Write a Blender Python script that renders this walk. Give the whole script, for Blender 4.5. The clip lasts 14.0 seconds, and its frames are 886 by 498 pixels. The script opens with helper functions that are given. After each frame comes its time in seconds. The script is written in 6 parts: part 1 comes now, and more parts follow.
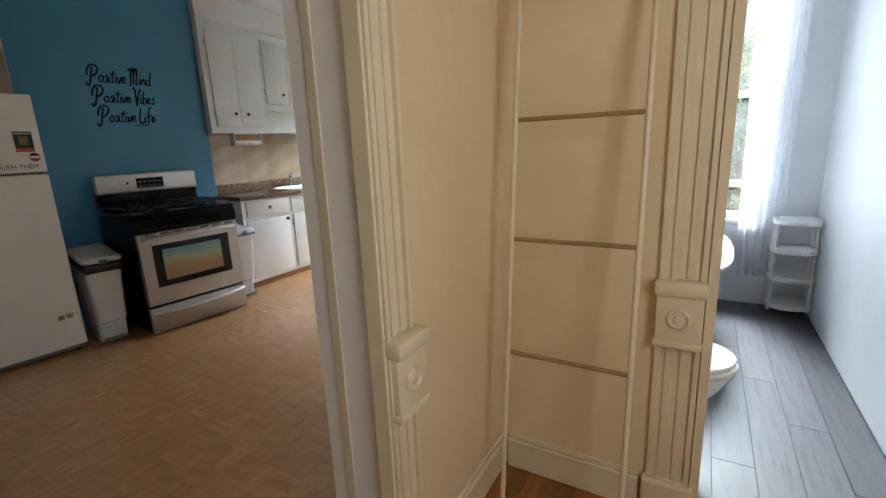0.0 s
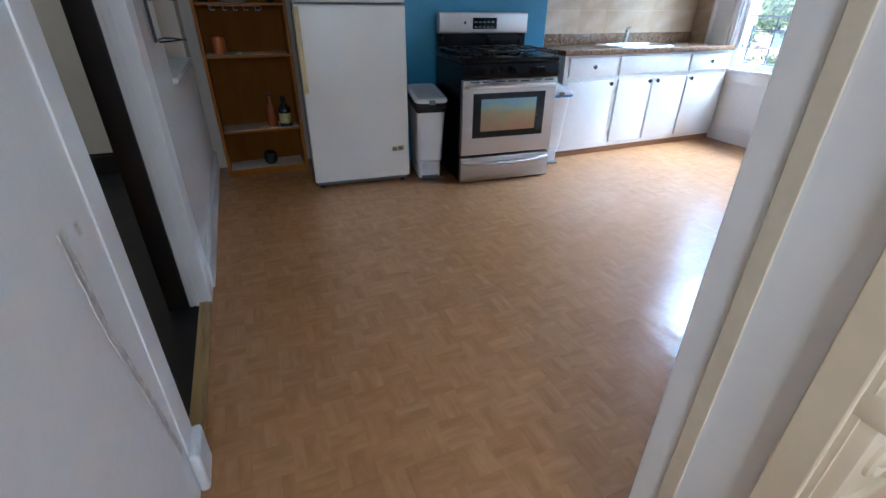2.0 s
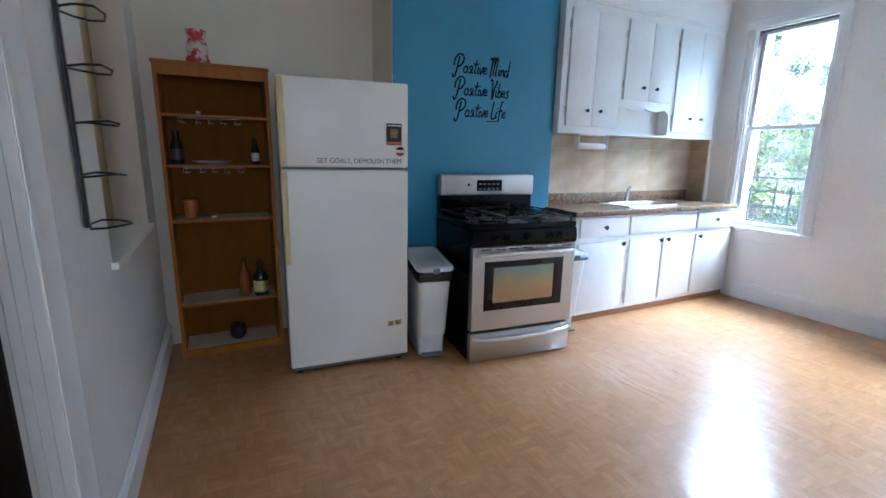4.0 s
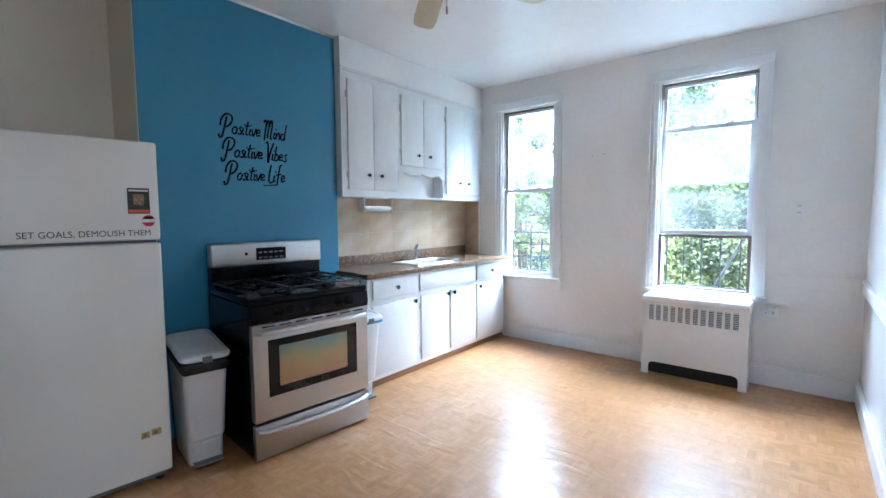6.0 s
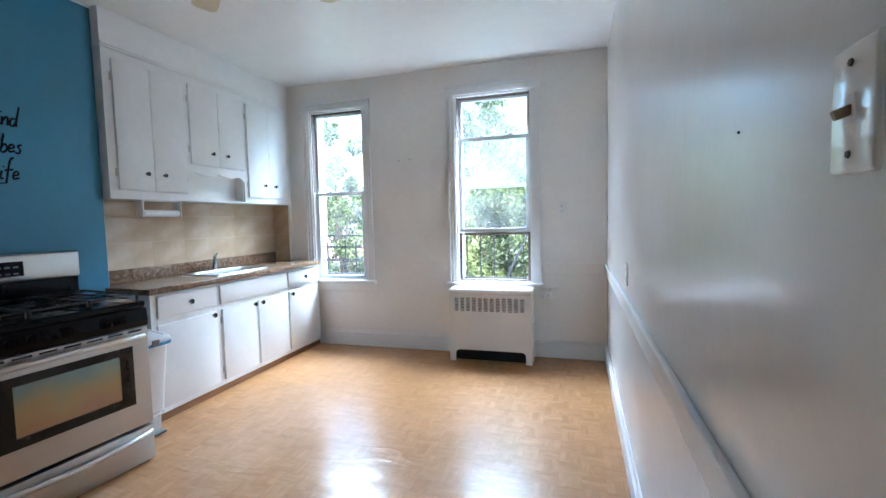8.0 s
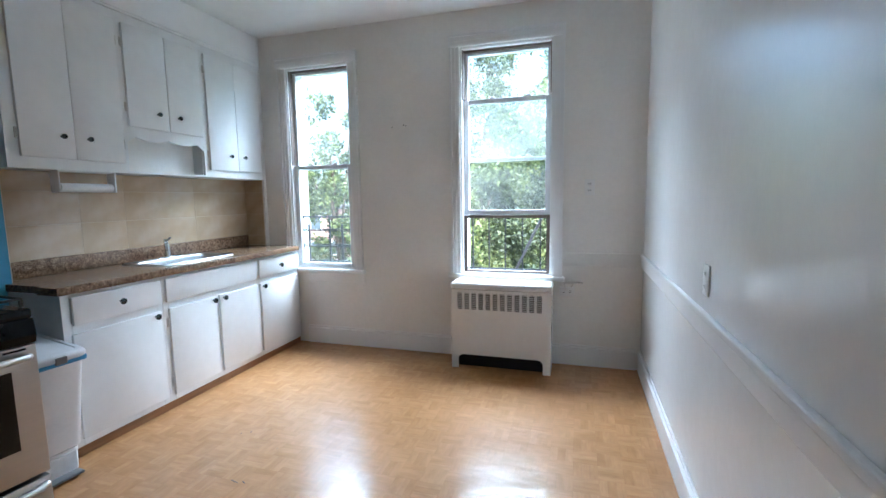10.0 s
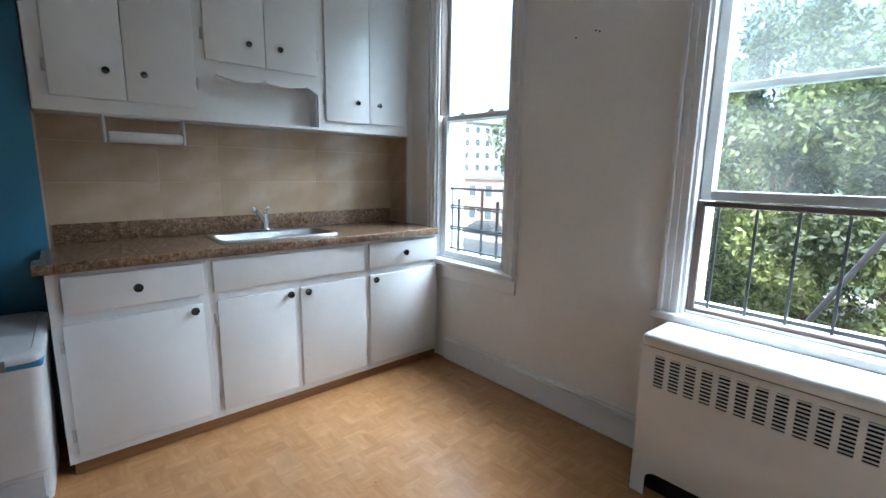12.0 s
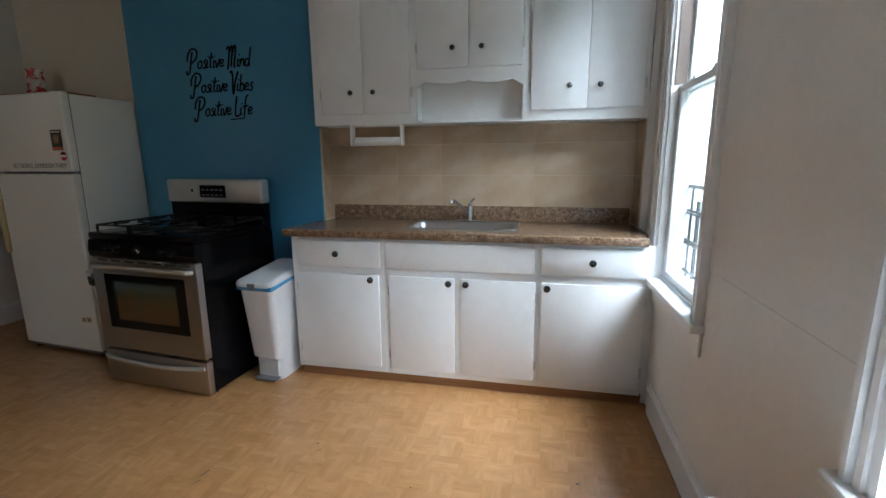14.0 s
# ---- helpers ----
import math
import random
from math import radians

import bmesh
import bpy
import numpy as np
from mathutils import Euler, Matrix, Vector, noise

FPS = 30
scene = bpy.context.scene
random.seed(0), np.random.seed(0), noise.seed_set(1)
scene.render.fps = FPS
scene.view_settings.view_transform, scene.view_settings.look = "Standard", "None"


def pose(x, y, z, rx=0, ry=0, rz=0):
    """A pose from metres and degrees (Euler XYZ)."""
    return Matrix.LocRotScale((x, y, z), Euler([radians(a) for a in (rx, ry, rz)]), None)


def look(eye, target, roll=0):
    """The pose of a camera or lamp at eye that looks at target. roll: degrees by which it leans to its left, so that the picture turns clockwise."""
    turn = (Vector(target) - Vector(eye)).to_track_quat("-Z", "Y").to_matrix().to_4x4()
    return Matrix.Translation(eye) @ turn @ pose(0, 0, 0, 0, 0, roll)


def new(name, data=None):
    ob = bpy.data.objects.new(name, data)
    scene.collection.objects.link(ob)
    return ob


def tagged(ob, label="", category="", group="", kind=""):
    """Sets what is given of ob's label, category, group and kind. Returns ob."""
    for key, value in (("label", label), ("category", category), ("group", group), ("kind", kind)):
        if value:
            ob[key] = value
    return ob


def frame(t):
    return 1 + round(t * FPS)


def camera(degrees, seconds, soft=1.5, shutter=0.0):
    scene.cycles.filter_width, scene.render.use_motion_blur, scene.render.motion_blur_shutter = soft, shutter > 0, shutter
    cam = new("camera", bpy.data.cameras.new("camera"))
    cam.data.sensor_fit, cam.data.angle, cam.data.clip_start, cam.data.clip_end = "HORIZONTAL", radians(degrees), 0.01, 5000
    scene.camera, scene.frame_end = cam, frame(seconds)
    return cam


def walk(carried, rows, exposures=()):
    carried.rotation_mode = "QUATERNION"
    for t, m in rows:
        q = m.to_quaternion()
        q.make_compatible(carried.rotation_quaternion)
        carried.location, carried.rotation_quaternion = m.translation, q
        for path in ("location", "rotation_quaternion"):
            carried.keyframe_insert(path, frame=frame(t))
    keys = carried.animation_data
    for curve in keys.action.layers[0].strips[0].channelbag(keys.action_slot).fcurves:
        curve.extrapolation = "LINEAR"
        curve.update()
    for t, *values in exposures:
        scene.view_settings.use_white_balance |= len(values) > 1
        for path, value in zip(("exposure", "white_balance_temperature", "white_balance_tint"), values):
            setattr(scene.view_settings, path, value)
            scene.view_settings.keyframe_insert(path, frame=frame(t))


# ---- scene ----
cam = camera(89.4, 14.0)
PATH = [
    (0, (1.201, 1.608, 1.294), (0.213, 3.289, 0.846), -2.4),
    (0.4, (1.123, 1.742, 1.271), (-0.152, 3.119, 0.58), -2.8),
    (0.5, (1.111, 1.731, 1.253), (-0.22, 3.032, 0.522), -2.2),
    (1, (0.991, 1.731, 1.215), (-0.468, 2.709, 0.259), -1.1),
    (1.3, (0.884, 1.741, 1.21), (-0.626, 2.58, 0.202), -0.9),
    (1.5, (0.855, 1.786, 1.233), (-0.687, 2.513, 0.188), -1.1),
    (2, (0.726, 1.789, 1.226), (-0.888, 2.482, 0.269), 0.5),
    (2.2, (0.663, 1.788, 1.254), (-0.988, 2.503, 0.38), 1.0),
    (2.5, (0.578, 1.825, 1.247), (-1.157, 2.568, 0.584), 0.8),
    (2.7, (0.511, 1.843, 1.263), (-1.267, 2.613, 0.767), 1.1),
    (4.8, (-0.082, 1.907, 1.333), (-1.788, 2.886, 0.97), 1.2),
    (5, (-0.063, 1.945, 1.338), (-1.706, 3.032, 0.994), 1.0),
    (5.5, (-0.021, 2.01, 1.349), (-1.468, 3.368, 1.101), 0.2),
    (6, (0.013, 2.034, 1.354), (-1.245, 3.582, 1.201), -0.3),
    (6.5, (0.055, 2.059, 1.351), (-0.999, 3.753, 1.209), -0.7),
    (7, (0.064, 2.081, 1.326), (-0.769, 3.894, 1.188), -1.0),
    (7.5, (0.097, 2.086, 1.322), (-0.574, 3.965, 1.186), -1.4),
    (8, (0.101, 2.086, 1.312), (-0.476, 3.996, 1.179), -1.4),
    (8.2, (0.077, 2.089, 1.313), (-0.475, 4.006, 1.176), -1.2),
    (10.3, (-0.154, 2.952, 1.316), (-0.743, 4.848, 1.081), -0.5),
    (10.5, (-0.185, 3.089, 1.277), (-0.832, 4.968, 1.049), -1.0),
    (11, (-0.222, 3.489, 1.246), (-1.115, 5.263, 1.008), -0.9),
    (11.5, (-0.249, 3.923, 1.25), (-1.427, 5.511, 0.95), 0.2),
    (12, (-0.32, 4.334, 1.276), (-1.795, 5.64, 0.932), 0.9),
    (12.5, (-0.43, 4.713, 1.29), (-2.186, 5.593, 0.915), 1.3),
    (13, (-0.457, 5.128, 1.313), (-2.383, 5.468, 0.894), 0.8),
    (13.5, (-0.341, 5.461, 1.279), (-2.299, 5.413, 0.873), 0.1),
    (14, (-0.222, 5.701, 1.286), (-2.142, 5.294, 0.9), -0.4),
]
EXPOSURES = [(0.0, 3.43, 6150, 6), (1.0, 3.74, 5650, 6), (1.5, 4.1, 4980, 6), (2.5, 4.25, 4780, 6), (5.0, 4.38, 4800, 4), (8.0, 3.93, 5150, 4), (10.5, 3.4, 5280, 4), (12.0, 2.93, 5480, 4), (13.5, 2.76, 5850, 6), (14.0, 2.9, 5850, 6)]
walk(cam, [(t, look(eye, target, roll)) for t, eye, target, roll in PATH], EXPOSURES)

# ---- light ----
SUN_EL, SUN_AZ = radians(48), radians(145)
world = bpy.data.worlds.new("sky")
scene.world = world
world.use_nodes = True
wn = world.node_tree
sky = wn.nodes.new("ShaderNodeTexSky")
sky.sky_type = "NISHITA"
sky.sun_disc = False
sky.sun_elevation, sky.sun_rotation = SUN_EL, SUN_AZ
sky.air_density, sky.dust_density, sky.ozone_density = 1.0, 6.0, 1.0
wn.nodes["Background"].inputs["Strength"].default_value = 0.13
wn.links.new(sky.outputs["Color"], wn.nodes["Background"].inputs["Color"])

sun = new("sun", bpy.data.lights.new("sun", "SUN"))
sun.data.energy, sun.data.angle, sun.data.color = 0.6, radians(30), (1.0, 0.96, 0.9)
sun_from = Vector((math.sin(SUN_AZ) * math.cos(SUN_EL), math.cos(SUN_AZ) * math.cos(SUN_EL), math.sin(SUN_EL)))
sun.matrix_world = look(sun_from * 30, (0, 0, 0))


def area_lamp(name, x, y, z, w, h, watts, color, toward):
    lamp = new(name, bpy.data.lights.new(name, "AREA"))
    lamp.data.shape, lamp.data.size, lamp.data.size_y = "RECTANGLE", w, h
    lamp.data.energy, lamp.data.color = watts, color
    lamp.matrix_world = look((x, y, z), (x + toward[0], y + toward[1], z + toward[2]))
    return lamp


area_lamp("sky_daylight", -1.4, 9.0, 5.35, 6.0, 3.0, 330, (0.93, 0.97, 1.0), (-0.0, -2.9, -2.3))
area_lamp("bath_daylight", 1.3, 7.3, 3.75, 1.6, 1.6, 135, (0.93, 0.97, 1.0), (0.0, -1.8, -1.7))
# Added fill lamp in the windowless hallway; brightens door reveal and cream wall.
area_lamp("hall_daylight", 2.15, 1.75, 1.6, 0.6, 1.4, 1.2, (1.0, 0.97, 0.93), (-1.0, 0.25, -0.1))
# Added fill lamp, no window behind it, to lift the beige wall.
area_lamp("dark_room_daylight", -1.6, -1.2, 1.7, 0.8, 1.2, 0.9, (1.0, 0.95, 0.88), (-1.0, 0.45, 0.0))


# ---- materials ----
def node_mat(name):
    m = bpy.data.materials.new(name)
    m.use_nodes = True
    nt = m.node_tree
    return m, nt, nt.nodes["Principled BSDF"]


def add(nt, kind, **values):
    n = nt.nodes.new(kind)
    for k, v in values.items():
        n.inputs[k].default_value = v
    return n


def noise_at(nt, scale, detail=4.0, rough=0.55, squash=(1, 1, 1)):
    co = nt.nodes.new("ShaderNodeTexCoord")
    mp = nt.nodes.new("ShaderNodeMapping")
    mp.inputs["Scale"].default_value = squash
    nt.links.new(co.outputs["Object"], mp.inputs["Vector"])
    n = add(nt, "ShaderNodeTexNoise", Scale=scale, Detail=detail, Roughness=rough)
    nt.links.new(mp.outputs["Vector"], n.inputs["Vector"])
    return n


def ramp(nt, src, stops):
    r = nt.nodes.new("ShaderNodeValToRGB")
    while len(r.color_ramp.elements) < len(stops):
        r.color_ramp.elements.new(0.5)
    for e, (p, c) in zip(r.color_ramp.elements, stops):
        e.position, e.color = p, (*c, 1)
    nt.links.new(src, r.inputs["Fac"])
    return r


def mix_rgb(nt, fac, a, b, how="MIX"):
    m = nt.nodes.new("ShaderNodeMix")
    m.data_type, m.blend_type = "RGBA", how
    for sock, v in ((m.inputs[0], fac), (m.inputs[6], a), (m.inputs[7], b)):
        if isinstance(v, (int, float)):
            sock.default_value = v
        elif isinstance(v, tuple):
            sock.default_value = (*v, 1)
        else:
            nt.links.new(v, sock)
    return m.outputs[2]


def bump(nt, bsdf, src, strength, distance=0.002):
    b = nt.nodes.new("ShaderNodeBump")
    b.inputs["Strength"].default_value, b.inputs["Distance"].default_value = strength, distance
    nt.links.new(src, b.inputs["Height"])
    nt.links.new(b.outputs["Normal"], bsdf.inputs["Normal"])
    return b


def tone(c, k):
    return tuple(max(0.0, min(1.0, v * k)) for v in c)


def surface(name, base, rough=0.5, metal=0.0, var=0.08, scale=3.0, fine=45.0, relief=0.25, depth=0.002, squash=(1, 1, 1), coat=0.0, dirt_glare=None, each=0.0):
    """A plain material with broad and fine variation in colour and gloss, and relief."""
    m, nt, b = node_mat(name)
    n1, n2 = noise_at(nt, scale, 3, 0.5, squash), noise_at(nt, fine, 5, 0.6, squash)
    c1 = ramp(nt, n1.outputs["Fac"], [(0.3, tone(base, 1 - var)), (0.7, tone(base, 1 + var * 0.6))])
    c2 = ramp(nt, n2.outputs["Fac"], [(0.35, (1 - var * 0.7,) * 3), (0.65, (1, 1, 1))])
    col = mix_rgb(nt, 1.0, c1.outputs["Color"], c2.outputs["Color"], "MULTIPLY")
    if dirt_glare:
        n3 = noise_at(nt, scale * 2.3, 2, 0.5)
        r3 = ramp(nt, n3.outputs["Fac"], [(0.38, (0, 0, 0)), (0.9, (1, 1, 1))])
        bw = nt.nodes.new("ShaderNodeMath")
        bw.operation = "MULTIPLY"
        bw.inputs[1].default_value = dirt_glare[1]
        nt.links.new(r3.outputs["Color"], bw.inputs[0])
        col = mix_rgb(nt, bw.outputs[0], col, dirt_glare[0])
    if each:
        info = nt.nodes.new("ShaderNodeObjectInfo")
        r4 = ramp(nt, info.outputs["Random"], [(0.0, (1 - each,) * 3), (1.0, (1, 1, 1))])
        col = mix_rgb(nt, 1.0, col, r4.outputs["Color"], "MULTIPLY")
    nt.links.new(col, b.inputs["Base Color"])
    rr = nt.nodes.new("ShaderNodeMapRange")
    rr.inputs["To Min"].default_value, rr.inputs["To Max"].default_value = max(0.02, rough * 0.82), min(1, rough * 1.2)
    nt.links.new(n1.outputs["Fac"], rr.inputs["Value"])
    nt.links.new(rr.outputs["Result"], b.inputs["Roughness"])
    b.inputs["Metallic"].default_value = metal
    b.inputs["Coat Weight"].default_value = coat
    if relief:
        bump(nt, b, n2.outputs["Fac"], relief, depth)
    return m


def wood(name, light, dark, axis=(1, 12, 12), rough=0.45, scale=3.0, each=0.0):
    m, nt, b = node_mat(name)
    n1 = noise_at(nt, scale, 6, 0.65, axis)
    c = ramp(nt, n1.outputs["Fac"], [(0.25, dark), (0.5, tone(light, 0.9)), (0.75, light)]).outputs["Color"]
    if each:
        info = nt.nodes.new("ShaderNodeObjectInfo")
        r4 = ramp(nt, info.outputs["Random"], [(0.0, (1 - each,) * 3), (1.0, (1, 1, 1))])
        c = mix_rgb(nt, 1.0, c, r4.outputs["Color"], "MULTIPLY")
    nt.links.new(c, b.inputs["Base Color"])
    b.inputs["Roughness"].default_value = rough
    bump(nt, b, n1.outputs["Fac"], 0.3, 0.001)
    return m


def duller(m, level):
    m.node_tree.nodes["Principled BSDF"].inputs["Specular IOR Level"].default_value = level
    return m


def math_node(nt, op, a, b=None):
    n = nt.nodes.new("ShaderNodeMath")
    n.operation = op
    for sock, v in zip(n.inputs, (a, b)):
        if v is None:
            continue
        if isinstance(v, (int, float)):
            sock.default_value = v
        else:
            nt.links.new(v, sock)
    return n.outputs[0]


def parquet_vinyl():
    """Printed sheet vinyl: small basket-weave blocks of tan strips, worn gloss, shallow waves where the sheet has lifted."""
    m, nt, b = node_mat("parquet_vinyl")
    co = nt.nodes.new("ShaderNodeTexCoord")
    rot = nt.nodes.new("ShaderNodeMapping")
    rot.inputs["Rotation"].default_value = (0, 0, 0)
    nt.links.new(co.outputs["Object"], rot.inputs["Vector"])
    xyz = nt.nodes.new("ShaderNodeSeparateXYZ")
    nt.links.new(rot.outputs["Vector"], xyz.inputs[0])
    cell = 0.115
    u, v = math_node(nt, "DIVIDE", xyz.outputs["X"], cell), math_node(nt, "DIVIDE", xyz.outputs["Y"], cell)
    fu, fv = math_node(nt, "FLOOR", u), math_node(nt, "FLOOR", v)
    odd = math_node(nt, "FLOORED_MODULO", math_node(nt, "ADD", fu, fv), 2.0)
    pu, pv = math_node(nt, "SUBTRACT", u, fu), math_node(nt, "SUBTRACT", v, fv)
    across = math_node(nt, "ADD", math_node(nt, "MULTIPLY", odd, pu), math_node(nt, "MULTIPLY", math_node(nt, "SUBTRACT", 1.0, odd), pv))
    strip = math_node(nt, "FLOOR", math_node(nt, "MULTIPLY", across, 3.0))
    key = nt.nodes.new("ShaderNodeCombineXYZ")
    for s, src in zip(key.inputs, (fu, fv, strip)):
        nt.links.new(src, s)
    rnd = nt.nodes.new("ShaderNodeTexWhiteNoise")
    nt.links.new(key.outputs[0], rnd.inputs["Vector"])
    grain = noise_at(nt, 14, 4, 0.55)
    base = ramp(nt, rnd.outputs["Value"], [(0.0, (0.435, 0.222, 0.086)), (0.35, (0.46, 0.240, 0.097)), (1.0, (0.50, 0.270, 0.114))]).outputs["Color"]
    g = ramp(nt, grain.outputs["Fac"], [(0.3, (0.91, 0.90, 0.88)), (0.7, (1, 1, 1))]).outputs["Color"]
    col = mix_rgb(nt, 1.0, base, g, "MULTIPLY")
    edge = math_node(nt, "FRACT", math_node(nt, "MULTIPLY", across, 3.0))
    line = math_node(nt, "LESS_THAN", edge, 0.08)
    col = mix_rgb(nt, math_node(nt, "MULTIPLY", line, 0.14), col, (0.24, 0.12, 0.05))
    ga, gb = noise_at(nt, 11, 2, 0.5, (1, 4, 1)), noise_at(nt, 11, 2, 0.5, (4, 1, 1))
    streak = mix_rgb(nt, odd, ga.outputs["Color"], gb.outputs["Color"])
    streak = ramp(nt, streak, [(0.35, (0.87, 0.85, 0.82)), (0.65, (1.05, 1.05, 1.05))]).outputs["Color"]
    col = mix_rgb(nt, 1.0, col, streak, "MULTIPLY")
    nt.links.new(col, b.inputs["Base Color"])
    rr = nt.nodes.new("ShaderNodeMapRange")
    rr.inputs["To Min"].default_value, rr.inputs["To Max"].default_value = 0.195, 0.22
    nt.links.new(noise_at(nt, 1.3, 1, 0.4).outputs["Fac"], rr.inputs["Value"])
    nt.links.new(rr.outputs["Result"], b.inputs["Roughness"])
    b.inputs["Coat Weight"].default_value, b.inputs["Coat Roughness"].default_value = 0.35, 0.5
    swell = noise_at(nt, 4.5, 2, 0.5, (1, 2.2, 1))
    pleat = ramp(nt, noise_at(nt, 1.9, 1, 0.4, (1.0, 3.0, 1)).outputs["Fac"], [(0.50, (0, 0, 0)), (0.56, (1, 1, 1)), (0.62, (0, 0, 0))])
    where = ramp(nt, noise_at(nt, 0.9, 1, 0.4).outputs["Fac"], [(0.52, (0, 0, 0)), (0.66, (0.45, 0.45, 0.45))])
    height = math_node(nt, "ADD", swell.outputs["Fac"], math_node(nt, "MULTIPLY", pleat.outputs["Color"], where.outputs["Color"]))
    b1 = nt.nodes.new("ShaderNodeBump")
    b1.inputs["Strength"].default_value, b1.inputs["Distance"].default_value = 0.45, 0.009
    nt.links.new(height, b1.inputs["Height"])
    b2 = bump(nt, b, grain.outputs["Fac"], 0.12, 0.001)
    nt.links.new(b1.outputs["Normal"], b2.inputs["Normal"])
    return m


def granite():
    m, nt, b = node_mat("granite_laminate")
    n1, n2 = noise_at(nt, 52, 6, 0.72), noise_at(nt, 130, 3, 0.6)
    c = ramp(nt, n1.outputs["Fac"], [(0.33, (0.07, 0.042, 0.028)), (0.45, (0.19, 0.12, 0.075)), (0.56, (0.30, 0.20, 0.125)), (0.68, (0.43, 0.32, 0.215))]).outputs["Color"]
    d = ramp(nt, n2.outputs["Fac"], [(0.35, (0.45, 0.38, 0.33)), (0.55, (1, 1, 1))]).outputs["Color"]
    nt.links.new(mix_rgb(nt, 1.0, c, d, "MULTIPLY"), b.inputs["Base Color"])
    b.inputs["Roughness"].default_value = 0.22
    return m


def glass(name, haze=0.0, low=0.0, tint=(0.93, 0.97, 0.96)):
    """Thin window glass with a film of dust or mist on it."""
    m, nt, b = node_mat(name)
    out = nt.nodes["Material Output"]
    nt.nodes.remove(b)
    clear = add(nt, "ShaderNodeBsdfTransparent", Color=(*tint, 1))
    shine = add(nt, "ShaderNodeBsdfGlossy", Color=(1, 1, 1, 1), Roughness=0.02)
    facing = add(nt, "ShaderNodeLayerWeight", Blend=0.5)
    fres = math_node(nt, "ADD", math_node(nt, "MULTIPLY", math_node(nt, "POWER", facing.outputs["Facing"], 5.0), 0.45), 0.02)
    a = nt.nodes.new("ShaderNodeMixShader")
    nt.links.new(fres, a.inputs[0])
    nt.links.new(clear.outputs[0], a.inputs[1])
    nt.links.new(shine.outputs[0], a.inputs[2])
    film = add(nt, "ShaderNodeBsdfTranslucent", Color=(0.97, 0.95, 0.91, 1))
    n = noise_at(nt, 2.6, 6, 0.65)
    r = nt.nodes.new("ShaderNodeMapRange")
    r.inputs["From Min"].default_value, r.inputs["From Max"].default_value = 0.35, 0.68
    r.inputs["To Min"].default_value, r.inputs["To Max"].default_value = low, haze
    nt.links.new(n.outputs["Fac"], r.inputs["Value"])
    c = nt.nodes.new("ShaderNodeMixShader")
    nt.links.new(r.outputs["Result"], c.inputs[0])
    nt.links.new(a.outputs[0], c.inputs[1])
    nt.links.new(film.outputs[0], c.inputs[2])
    nt.links.new(c.outputs[0], out.inputs["Surface"])
    return m


def leaf_mat(name, a, b_):
    m, nt, b = node_mat(name)
    geo = nt.nodes.new("ShaderNodeNewGeometry")
    c = ramp(nt, geo.outputs["Random Per Island"], [(0.0, a), (0.6, tone(b_, 0.8)), (1.0, b_)]).outputs["Color"]
    # Noise paints lit and shaded clumps into the leaf colour, as daylight is flat.
    clump_shading = ramp(nt, noise_at(nt, 1.5, 3, 0.6).outputs["Fac"], [(0.38, (0.32, 0.36, 0.42)), (0.5, (0.8, 0.8, 0.8)), (0.64, (1.45, 1.4, 1.2))])
    c = mix_rgb(nt, 1.0, c, clump_shading.outputs["Color"], "MULTIPLY")
    nt.links.new(c, b.inputs["Base Color"])
    b.inputs["Roughness"].default_value = 0.5
    tr = nt.nodes.new("ShaderNodeBsdfTranslucent")
    nt.links.new(mix_rgb(nt, 1.0, c, (1.0, 1.0, 0.85), "MULTIPLY"), tr.inputs["Color"])
    mx = nt.nodes.new("ShaderNodeMixShader")
    mx.inputs[0].default_value = 0.4
    nt.links.new(b.outputs[0], mx.inputs[1])
    nt.links.new(tr.outputs[0], mx.inputs[2])
    nt.links.new(mx.outputs[0], nt.nodes["Material Output"].inputs["Surface"])
    return m


